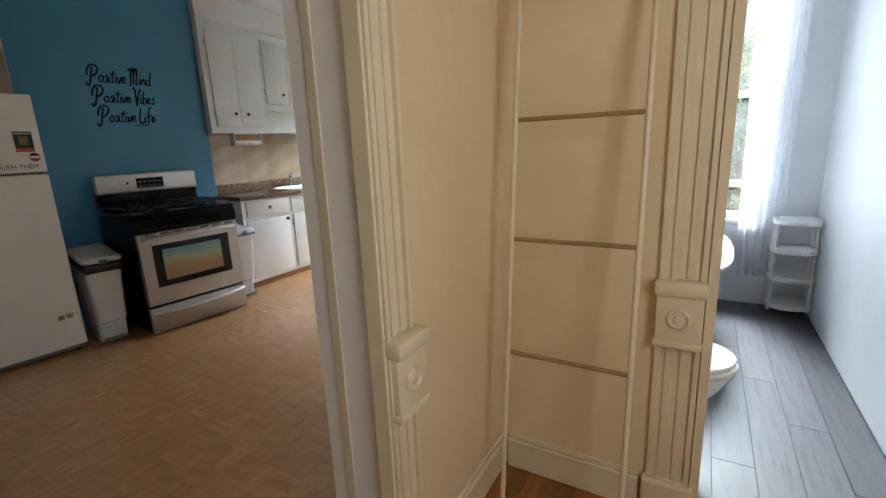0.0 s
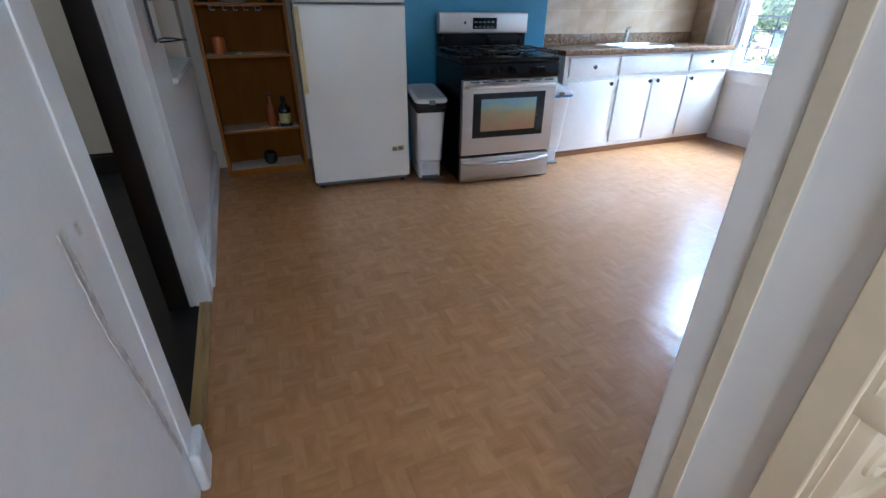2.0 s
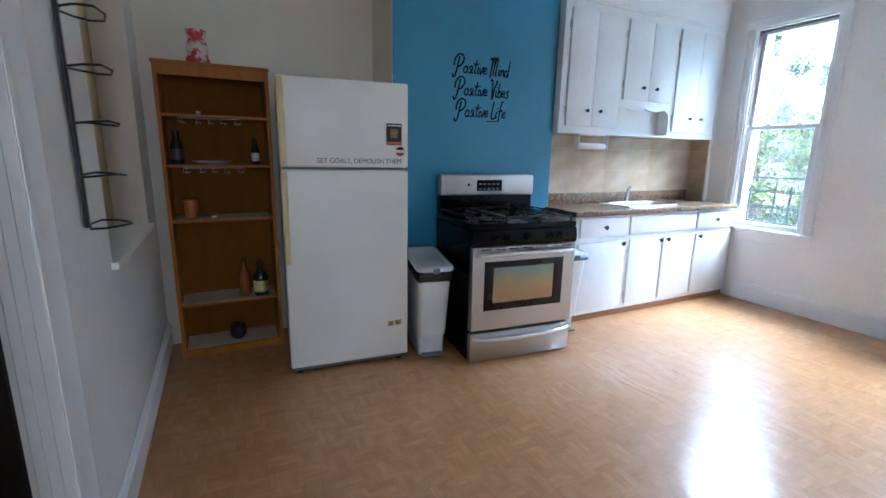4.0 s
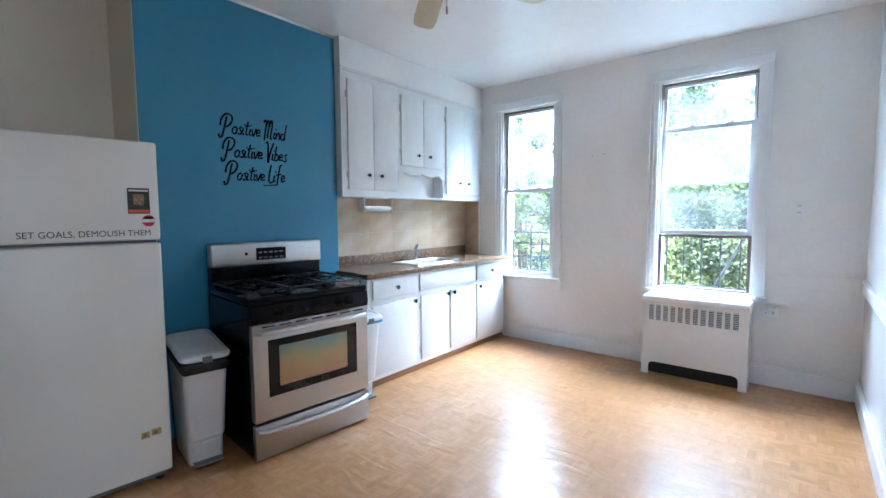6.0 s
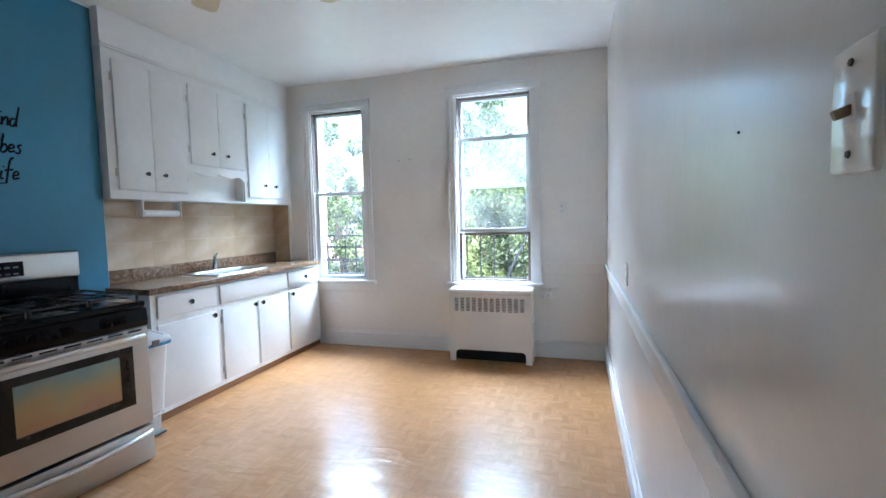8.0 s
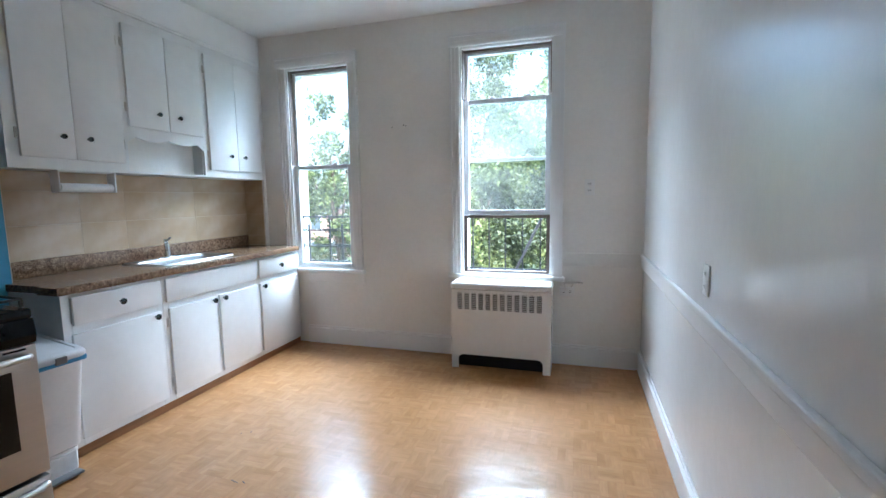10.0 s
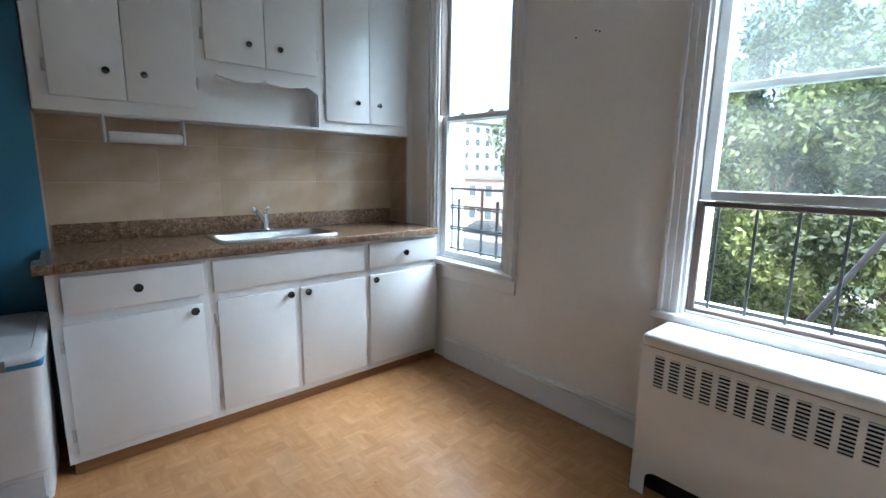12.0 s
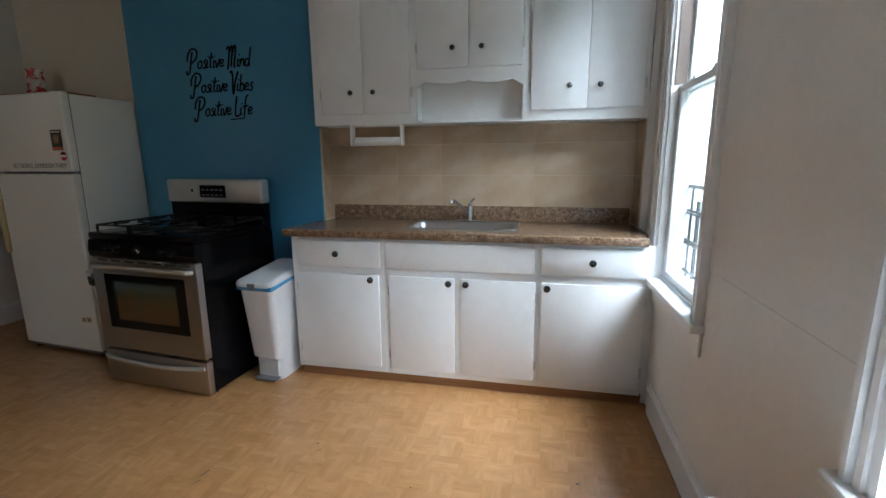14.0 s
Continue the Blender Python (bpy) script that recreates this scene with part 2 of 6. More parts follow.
M = {
    "wall": surface("white_wall_paint", (0.85, 0.835, 0.81), 0.42, var=0.05, scale=1.2, fine=38, relief=0.18, depth=0.003, dirt_glare=((0.66, 0.60, 0.50), 0.22)),
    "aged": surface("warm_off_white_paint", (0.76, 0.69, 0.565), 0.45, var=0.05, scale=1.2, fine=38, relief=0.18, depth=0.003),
    "gloss_wall": surface("gloss_white_wall_paint", (0.86, 0.855, 0.845), 0.23, var=0.03, scale=0.8, fine=14, relief=0.30, depth=0.004, dirt_glare=((0.66, 0.60, 0.54), 0.25)),
    "ceiling": surface("ceiling_paint", (0.86, 0.86, 0.86), 0.35, var=0.04, scale=0.9, fine=9, relief=0.2, depth=0.004),
    "trim": surface("white_trim_enamel", (0.83, 0.83, 0.83), 0.32, var=0.03, scale=3, fine=22, relief=0.2, depth=0.002),
    "cab": surface("cabinet_enamel", (0.82, 0.83, 0.84), 0.32, var=0.04, scale=2.5, fine=16, relief=0.14, depth=0.002, dirt_glare=((0.66, 0.62, 0.56), 0.12)),
    "cream": surface("cream_hall_paint", (0.79, 0.645, 0.425), 0.38, var=0.06, scale=1.4, fine=24, relief=0.2, depth=0.003, dirt_glare=((0.55, 0.42, 0.24), 0.2)),
    "cream_trim": surface("cream_trim_enamel", (0.78, 0.685, 0.505), 0.33, var=0.05, scale=3, fine=20, relief=0.25, depth=0.002, dirt_glare=((0.55, 0.42, 0.24), 0.25)),
    "yellowed": surface("yellowed_paint", (0.72, 0.65, 0.50), 0.4, var=0.08, scale=4),
    "peeled": surface("peeled_paint", (0.62, 0.56, 0.52), 0.7, var=0.35, scale=30, fine=90, relief=0.4),
    "seam": surface("seam_under_paint", (0.70, 0.66, 0.61), 0.5, var=0.2, scale=20),
    "beige": surface("beige_paint", (0.66, 0.58, 0.45), 0.5, var=0.05, scale=1.5),
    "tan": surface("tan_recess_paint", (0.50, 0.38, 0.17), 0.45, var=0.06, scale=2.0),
    "niche": surface("niche_paint", (0.66, 0.60, 0.52), 0.45, var=0.05, scale=2.0),
    "blue": surface("blue_wall_paint", (0.060, 0.235, 0.385), 0.36, var=0.07, scale=1.6, fine=30, relief=0.15, depth=0.002),
    "floor": parquet_vinyl(),
    "oak": duller(wood("veneer_brown", (0.37, 0.140, 0.012), (0.26, 0.092, 0.008), (8, 8, 0.8), 0.4), 0.15),
    # Same veneer at half tone: shade between the shelves painted into the back.
    "oak_shaded": duller(wood("veneer_brown_shaded", (0.185, 0.070, 0.004), (0.145, 0.053, 0.003), (4, 4, 0.8), 0.55), 0.05),
    "toe": wood("brown_toe_board", (0.30, 0.14, 0.055), (0.17, 0.075, 0.03), (12, 1, 12), 0.5),
    "hallwood": wood("orange_strip_floor", (0.42, 0.17, 0.045), (0.24, 0.085, 0.02), (14, 1, 1), 0.3, each=0.35),
    "greyplank": wood("grey_plank_floor", (0.085, 0.085, 0.098), (0.018, 0.018, 0.024), (14, 1, 1), 0.5, each=0.3),
    "dark": surface("dark_stained_wood", (0.018, 0.014, 0.012), 0.35, var=0.2, scale=6),
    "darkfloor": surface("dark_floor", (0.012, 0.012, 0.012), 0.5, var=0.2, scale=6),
    "threshold": wood("worn_brass_threshold", (0.50, 0.33, 0.12), (0.22, 0.13, 0.05), (1, 12, 12), 0.4),
    # Tile blotches are paler than the glaze: glare painted into the colour.
    "tile": surface("tan_ceramic_tile", (0.50, 0.365, 0.235), 0.15, var=0.10, scale=3, fine=9, relief=0.10, depth=0.002, dirt_glare=((0.64, 0.55, 0.45), 0.5), each=0.05),
    "grout": surface("grout", (0.58, 0.47, 0.34), 0.8, var=0.1),
    "granite": granite(),
    "steel": surface("brushed_steel", (0.47, 0.455, 0.44), 0.32, 1.0, var=0.05, scale=2, fine=90, relief=0.08, depth=0.0005, squash=(1, 0.05, 1)),
    "sinksteel": surface("sink_steel", (0.44, 0.44, 0.45), 0.3, 1.0, var=0.06, scale=6, fine=120, relief=0.05, depth=0.0005),
    "chrome": surface("chrome", (0.75, 0.76, 0.78), 0.08, 1.0, var=0.03, relief=0),
    "silver": surface("silver_panel", (0.64, 0.63, 0.61), 0.3, 0.75, var=0.04, relief=0.03),
    "black": duller(surface("black_enamel", (0.004, 0.004, 0.005), 0.14, var=0.1, relief=0), 0.15),
    "iron": duller(surface("cast_iron", (0.008, 0.008, 0.009), 0.28, var=0.3, fine=80, relief=0.2, depth=0.001), 0.5),
    "ovenglass": duller(surface("dark_oven_glass", (0.010, 0.010, 0.010), 0.06, var=0.1, relief=0), 0.3),
    "ovenpane": None,
    "fridge": surface("fridge_white", (0.81, 0.785, 0.73), 0.34, var=0.04, scale=2, fine=120, relief=0.15, depth=0.0008),
    "fridge_old": surface("yellowed_plastic", (0.66, 0.53, 0.28), 0.4, var=0.12, scale=9),
    "plastic": surface("white_plastic", (0.78, 0.78, 0.79), 0.35, var=0.05, scale=5, relief=0.05),
    "lid": surface("lid_grey_white_plastic", (0.70, 0.71, 0.73), 0.32, var=0.08, scale=6, relief=0.05),
    "bag": surface("black_bag_film", (0.012, 0.012, 0.014), 0.25, var=0.2, scale=12, fine=28, relief=0.8, depth=0.01),
    "blueband": surface("blue_band", (0.06, 0.30, 0.62), 0.4, var=0.1),
    "glossy_plate": surface("thick_gloss_paint", (0.85, 0.86, 0.87), 0.12, var=0.03, fine=18, relief=0.35, depth=0.002, coat=0.6),
    "toggle": surface("worn_toggle", (0.30, 0.22, 0.14), 0.35, var=0.3, fine=90),
    "grey": surface("grey_plastic", (0.16, 0.16, 0.17), 0.4, var=0.1),
    "knob": surface("pewter_knob", (0.10, 0.12, 0.12), 0.25, 0.9, var=0.2, fine=60, relief=0.4),
    "hinge": surface("painted_hinge", (0.72, 0.71, 0.69), 0.35, 0.1, var=0.2),
    "screw": surface("screw_dark", (0.05, 0.04, 0.03), 0.5, var=0.2),
    "sash": surface("sash_white_vinyl", (0.74, 0.76, 0.78), 0.35, var=0.05, scale=4, relief=0.05),
    "bronze": surface("brown_aluminium", (0.16, 0.12, 0.10), 0.4, 0.4, var=0.15),
    "railing": surface("painted_iron_railing", (0.06, 0.066, 0.07), 0.5, 0.2, var=0.3),
    "pane_clear": glass("pane_clear", 0.02, 0.0),
    "pane_haze": glass("pane_hazy", 0.024, 0.012),
    "pane_light": glass("pane_light_haze", 0.026, 0.006),
    "rad": surface("radiator_cover_enamel", (0.80, 0.79, 0.78), 0.25, var=0.04, scale=3, fine=22, relief=0.12),
    "cover_shade": surface("painted_cover_shade", (0.010, 0.010, 0.010), 0.8, var=0.1, relief=0),
    "paper": surface("shelf_liner", (0.62, 0.56, 0.47), 0.7, var=0.1, scale=9),
    "porcelain": surface("porcelain", (0.80, 0.80, 0.79), 0.1, var=0.03, relief=0),
    "vase": None,
    "candle": surface("orange_wax_jar", (0.55, 0.17, 0.05), 0.3, var=0.15),
    "amber": surface("amber_bottle", (0.30, 0.085, 0.02), 0.12, var=0.15, relief=0),
    "darkglass": surface("dark_bottle", (0.02, 0.03, 0.03), 0.08, var=0.1, relief=0),
    "label_y": surface("yellow_white_label", (0.70, 0.62, 0.25), 0.6, var=0.3, scale=60),
    "label_w": surface("white_label", (0.75, 0.74, 0.72), 0.6, var=0.1, scale=40),
    "blackmat": surface("matt_black", (0.012, 0.012, 0.012), 0.6, var=0.1),
    "wire": surface("black_wire", (0.015, 0.015, 0.016), 0.35, 0.4, var=0.1, relief=0),
    "whitewire": surface("white_wire", (0.66, 0.62, 0.56), 0.4, var=0.1, relief=0),
    "tanrail": surface("tan_rail", (0.36, 0.24, 0.10), 0.45, var=0.15, scale=12),
    "ink": duller(surface("decal_ink", (0.006, 0.007, 0.009), 0.45, var=0.05, relief=0), 0.1),
    "inkgrey": surface("sticker_grey", (0.06, 0.055, 0.055), 0.5, var=0.1, relief=0),
    "magnet": surface("magnet_print", (0.035, 0.032, 0.028), 0.35, var=0.4, scale=60, relief=0),
    "magnet_img": surface("magnet_picture", (0.30, 0.20, 0.10), 0.35, var=0.5, scale=120, relief=0),
    "orange": surface("orange_band", (0.60, 0.12, 0.03), 0.4, var=0.2, relief=0),
    "red": surface("red_print", (0.55, 0.03, 0.04), 0.4, var=0.15, relief=0),
    "gold": surface("gold_sticker", (0.50, 0.36, 0.10), 0.4, var=0.3, scale=60, relief=0),
    "fan": surface("cream_fan_blade", (0.70, 0.64, 0.46), 0.4, var=0.1, scale=6),
    "fanmetal": surface("fan_housing", (0.42, 0.41, 0.40), 0.3, 0.6, var=0.1),
    "curtain": None,
    "bathwall": surface("bath_wall_paint", (0.76, 0.78, 0.83), 0.35, var=0.05),
    "tubout": surface("tub_grey_blue", (0.42, 0.45, 0.50), 0.4, var=0.08),
    "bark": surface("bark", (0.10, 0.075, 0.055), 0.9, var=0.3, scale=3, fine=20, relief=0.8, depth=0.02),
    "leaf1": leaf_mat("leaf_green", (0.060, 0.085, 0.038), (0.21, 0.25, 0.105)),
    "leaf2": leaf_mat("leaf_dark", (0.035, 0.06, 0.03), (0.09, 0.13, 0.06)),
    "brick": surface("far_brick", (0.33, 0.20, 0.17), 0.85, var=0.15, scale=0.5, fine=6),
    "render": surface("far_pale_facade", (0.34, 0.35, 0.37), 0.8, var=0.08, scale=0.3),
    "rosegrey": surface("far_rose_grey_facade", (0.22, 0.205, 0.21), 0.8, var=0.08, scale=0.3),
    "carwhite": surface("car_paint_white", (0.72, 0.72, 0.72), 0.25, var=0.03, relief=0, coat=0.5),
    "cardark": surface("car_paint_dark", (0.06, 0.065, 0.075), 0.25, var=0.03, relief=0, coat=0.5),
    "farglass": surface("far_window_glass", (0.10, 0.12, 0.14), 0.12, var=0.2, scale=0.4, relief=0),
    "roof": surface("far_roof", (0.16, 0.15, 0.15), 0.9, var=0.15),
    "grass": surface("grass", (0.06, 0.085, 0.04), 0.9, var=0.25, scale=0.4, fine=6, relief=0.5, depth=0.03),
    "asphalt": surface("asphalt", (0.06, 0.06, 0.062), 0.85, var=0.15, scale=0.5, fine=8),
    "concrete": surface("concrete", (0.36, 0.35, 0.33), 0.85, var=0.12, scale=0.6),
}


def vase_mat():
    m, nt, b = node_mat("red_transfer_porcelain")
    n = noise_at(nt, 16, 4, 0.6)
    c = ramp(nt, n.outputs["Fac"], [(0.46, (0.76, 0.66, 0.58)), (0.54, (0.55, 0.07, 0.06))]).outputs["Color"]
    nt.links.new(c, b.inputs["Base Color"])
    b.inputs["Roughness"].default_value = 0.2
    return m


M["vase"] = vase_mat()


def painted_reflection_pane():
    """Heat-reflecting oven glass: a thin metal coat. The room's reflection is painted in, drifting from teal through
    straw to amber.
    """
    m, nt, b = node_mat("oven_pane_painted_reflection")
    co = nt.nodes.new("ShaderNodeTexCoord")
    xyz = nt.nodes.new("ShaderNodeSeparateXYZ")
    nt.links.new(co.outputs["Object"], xyz.inputs[0])
    n = noise_at(nt, 5.0, 2, 0.5)
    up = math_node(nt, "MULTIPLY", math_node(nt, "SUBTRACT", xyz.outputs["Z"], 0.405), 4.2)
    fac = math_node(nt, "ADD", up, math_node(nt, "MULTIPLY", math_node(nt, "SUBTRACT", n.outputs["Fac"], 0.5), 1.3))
    # Ramp paints the reflected floor low and the window light high.
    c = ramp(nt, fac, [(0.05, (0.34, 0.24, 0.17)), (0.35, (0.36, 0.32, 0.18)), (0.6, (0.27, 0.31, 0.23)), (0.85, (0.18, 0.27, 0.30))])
    nt.links.new(c.outputs["Color"], b.inputs["Base Color"])
    b.inputs["Metallic"].default_value, b.inputs["Roughness"].default_value = 0.85, 0.12
    return m


M["ovenpane"] = painted_reflection_pane()


def sheer():
    """Thin white voile that lets half of the light through."""
    m, nt, b = node_mat("sheer_curtain")
    b.inputs["Base Color"].default_value, b.inputs["Roughness"].default_value = (0.88, 0.89, 0.92, 1), 0.8
    tr = add(nt, "ShaderNodeBsdfTranslucent", Color=(0.9, 0.91, 0.94, 1))
    clear = add(nt, "ShaderNodeBsdfTransparent", Color=(1, 1, 1, 1))
    weave = noise_at(nt, 60, 2, 0.5, (1, 1, 0.2))
    a, c = nt.nodes.new("ShaderNodeMixShader"), nt.nodes.new("ShaderNodeMixShader")
    a.inputs[0].default_value = 0.55
    nt.links.new(b.outputs[0], a.inputs[1])
    nt.links.new(tr.outputs[0], a.inputs[2])
    nt.links.new(math_node(nt, "MULTIPLY", weave.outputs["Fac"], 0.35), c.inputs[0])
    nt.links.new(a.outputs[0], c.inputs[1])
    nt.links.new(clear.outputs[0], c.inputs[2])
    nt.links.new(c.outputs[0], nt.nodes["Material Output"].inputs["Surface"])
    return m


M["curtain"] = sheer()


# ---- builders ----
def box(bm, x0, x1, y0, y1, z0, z1):
    v = [bm.verts.new(p) for p in ((x0, y0, z0), (x1, y0, z0), (x1, y1, z0), (x0, y1, z0), (x0, y0, z1), (x1, y0, z1), (x1, y1, z1), (x0, y1, z1))]
    for f in ((3, 2, 1, 0), (4, 5, 6, 7), (0, 1, 5, 4), (1, 2, 6, 5), (2, 3, 7, 6), (3, 0, 4, 7)):
        bm.faces.new([v[i] for i in f])
    return v


def boxes(*spans):
    bm = bmesh.new()
    for s in spans:
        box(bm, *s)
    return bm


def soft(bm, r, n=2):
    bmesh.ops.bevel(bm, geom=list(bm.edges), offset=r, segments=n, profile=0.5, affect="EDGES", clamp_overlap=True)
    return bm


def lathe(profile, n=24, at=(0, 0, 0)):
    """A turned body about z from (radius, height) pairs."""
    bm = bmesh.new()
    rings = []
    for r, z in profile:
        if r < 1e-5:
            rings.append([bm.verts.new((at[0], at[1], at[2] + z))])
        else:
            rings.append([bm.verts.new((at[0] + r * math.cos(2 * math.pi * i / n), at[1] + r * math.sin(2 * math.pi * i / n), at[2] + z)) for i in range(n)])
    for a, b in zip(rings, rings[1:]):
        for i in range(n):
            j = (i + 1) % n
            if len(a) == 1 and len(b) > 1:
                bm.faces.new((a[0], b[j], b[i]))
            elif len(b) == 1 and len(a) > 1:
                bm.faces.new((a[i], a[j], b[0]))
            elif len(a) > 1:
                bm.faces.new((a[i], a[j], b[j], b[i]))
    for ring, flip in ((rings[0], True), (rings[-1], False)):
        if len(ring) > 1:
            bm.faces.new(ring[::-1] if flip else ring)
    return bm


def tube(points, r, n=8, closed=False):
    """A round bar along points."""
    bm = bmesh.new()
    pts = [Vector(p) for p in points]
    rings, up = [], Vector((0.13, 0.27, 0.95)).normalized()
    for i, p in enumerate(pts):
        a = pts[i - 1] if i or closed else p
        b = pts[(i + 1) % len(pts)] if i < len(pts) - 1 or closed else p
        d = (b - a).normalized()
        s = d.cross(up)
        s = s.normalized() if s.length > 1e-4 else d.orthogonal().normalized()
        w = s.cross(d).normalized()
        rings.append([bm.verts.new(p + r * (math.cos(2 * math.pi * k / n) * s + math.sin(2 * math.pi * k / n) * w)) for k in range(n)])
    pairs = list(zip(rings, rings[1:])) + ([(rings[-1], rings[0])] if closed else [])
    for a, b in pairs:
        for k in range(n):
            bm.faces.new((a[k], a[(k + 1) % n], b[(k + 1) % n], b[k]))
    if not closed:
        bm.faces.new(rings[0][::-1])
        bm.faces.new(rings[-1])
    return bm


def merge(*bms):
    out = bmesh.new()
    for b in bms:
        me = bpy.data.meshes.new("tmp")
        b.to_mesh(me)
        b.free()
        out.from_mesh(me)
        bpy.data.meshes.remove(me)
    return out


def moved(bm, m):
    bm.transform(m)
    return bm


def part(name, bm, material, parent=None, label="", smooth=False):
    me = bpy.data.meshes.new(name)
    bmesh.ops.recalc_face_normals(bm, faces=bm.faces)
    bm.to_mesh(me)
    bm.free()
    me.materials.append(M[material])
    if smooth:
        me.shade_smooth()
        me.set_sharp_from_angle(angle=radians(38))
    ob = new(name, me)
    ob.parent = parent
    return tagged(ob, label)


def structure(name, bm, material, parent=None, label="", smooth=False):
    return tagged(part(name, bm, material, parent, label, smooth), kind="structure")


def thing(name, m, label, category, group=""):
    ob = new(name)
    ob.empty_display_size = 0.1
    ob.matrix_world = m
    return tagged(ob, label, category, group)


def holed(axis, at0, at1, a0, a1, z0, z1, holes):
    """A wall across one axis, with right-angled openings through it. holes: spans (a0, a1, z0, z1)."""
    bm = bmesh.new()
    us = sorted({a0, a1, *(v for h in holes for v in h[:2])})
    zs = sorted({z0, z1, *(v for h in holes for v in h[2:])})
    for u0, u1 in zip(us, us[1:]):
        run = None
        for w0, w1 in zip(zs, zs[1:]):
            cu, cw = (u0 + u1) / 2, (w0 + w1) / 2
            open_ = any(h[0] < cu < h[1] and h[2] < cw < h[3] for h in holes)
            if not open_:
                run = (run[0], w1) if run else (w0, w1)
            if (open_ or w1 == zs[-1]) and run:
                if axis == "y":
                    box(bm, u0, u1, at0, at1, *run)
                else:
                    box(bm, at0, at1, u0, u1, *run)
                run = None
    return bm


def plate(x0, x1, outer, inner):
    """One frame-like plate across x with a rectangular hole through it; spans are y0, y1, z0, z1."""
    bm = bmesh.new()
    ring = []
    for x in (x0, x1):
        for a, b, c, d in (outer, inner):
            ring.append([bm.verts.new(p) for p in ((x, a, c), (x, b, c), (x, b, d), (x, a, d))])
    o0, i0, o1, i1 = ring
    for k in range(4):
        j = (k + 1) % 4
        for q in ((o0[k], i0[k], i0[j], o0[j]), (o1[k], o1[j], i1[j], i1[k]), (o0[k], o0[j], o1[j], o1[k]), (i0[k], i1[k], i1[j], i0[j])):
            bm.faces.new(q)
    bmesh.ops.recalc_face_normals(bm, faces=bm.faces)
    return bm


# ---- the kitchen's shell ----
NORTH, EAST, SOUTH, CEIL = 6.30, 0.35, 1.47, 2.755
CHIM_X, CHIM_S, CHIM_N = -2.945, 2.95, 4.32
TILE_X, BACK_X = -3.09, -3.37
CAB_N = 6.27
W1 = (-2.62, -1.99, 0.69, 2.47)
W2 = (-1.03, -0.30, 0.69, 2.485)

structure("floor", boxes((-3.6, EAST + 0.1, SOUTH - 0.02, NORTH + 0.2, -0.06, 0.0)), "floor", label="tan parquet-print sheet vinyl, glossy and worn, lifting in waves")
structure("ceiling", boxes((-3.7, EAST + 0.21, SOUTH - 0.3, NORTH + 0.3, CEIL, CEIL + 0.12)), "ceiling", label="white painted plaster ceiling, slightly glossy")
structure("wall_lining", boxes((TILE_X, -2.885, CAB_N - 0.004, NORTH - 0.0005, 0.86, CEIL - 0.001), (TILE_X, -2.60, CAB_N + 0.0, NORTH - 0.0005, 0.0, 0.8595)), "trim", label="white painted filler panel between the cabinets and the window wall")
wall_north = structure("wall_north", holed("y", NORTH, NORTH + 0.26, -3.6, EAST + 0.21, 0, CEIL, [W1, W2]), "wall", label="white painted plaster wall with two tall windows")
wall_east = structure("wall_east", holed("x", EAST, EAST + 0.105, 1.30, NORTH, 0, CEIL, [(1.47, 2.41, 0, 2.12)]), "gloss_wall", label="glossy white painted wall with an open doorway")
wall_hall_west = structure("wall_hall_west", holed("x", EAST + 0.105, EAST + 0.21, 1.30, 3.12, 0, CEIL, [(1.47, 2.41, 0, 2.12)]), "cream", label="cream painted hallway side of the kitchen wall")
NICHE = (-3.03, -2.02, 0.87, 2.30)
DOOR = (-1.28, -0.37, 0.0, 2.12)
wall_south = structure("wall_south", holed("y", SOUTH - 0.16, SOUTH, -3.6, EAST, 0, CEIL, [NICHE, DOOR]), "gloss_wall", label="glossy white painted wall with a recess, a ledge and a doorway")
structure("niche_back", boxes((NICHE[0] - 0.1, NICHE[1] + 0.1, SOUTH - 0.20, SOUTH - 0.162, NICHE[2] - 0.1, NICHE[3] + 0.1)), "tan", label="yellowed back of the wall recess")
structure("niche_reveal", boxes((NICHE[0], NICHE[0] + 0.012, SOUTH - 0.158, SOUTH + 0.002, NICHE[2] + 0.03, NICHE[3])), "niche", label="beige side of the wall recess")
structure("niche_ledge", soft(boxes((NICHE[0] - 0.04, NICHE[1] + 0.03, SOUTH - 0.158, SOUTH + 0.025, NICHE[2] - 0.005, NICHE[2] + 0.025)), 0.006), "trim", label="white painted ledge of the wall recess")
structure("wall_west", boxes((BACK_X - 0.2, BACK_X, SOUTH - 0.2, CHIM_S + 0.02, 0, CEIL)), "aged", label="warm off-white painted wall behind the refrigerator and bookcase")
wall_west = structure("wall_west", boxes((TILE_X - 0.3, TILE_X - 0.012, CHIM_N - 0.02, NORTH, 0, CEIL)), "wall", label="white painted wall behind the cabinets")
structure("chimney_breast", boxes((BACK_X - 0.1, CHIM_X, CHIM_S, CHIM_N, 0, CEIL)), "blue", label="blue painted chimney breast")
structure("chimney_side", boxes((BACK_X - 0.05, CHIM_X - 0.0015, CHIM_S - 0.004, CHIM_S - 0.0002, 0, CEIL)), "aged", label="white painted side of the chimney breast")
structure("trim", soft(boxes((CHIM_X, CHIM_X + 0.012, CHIM_S, CHIM_N, CEIL - 0.018, CEIL - 0.001)), 0.003), "trim", label="thin white strip under the ceiling")


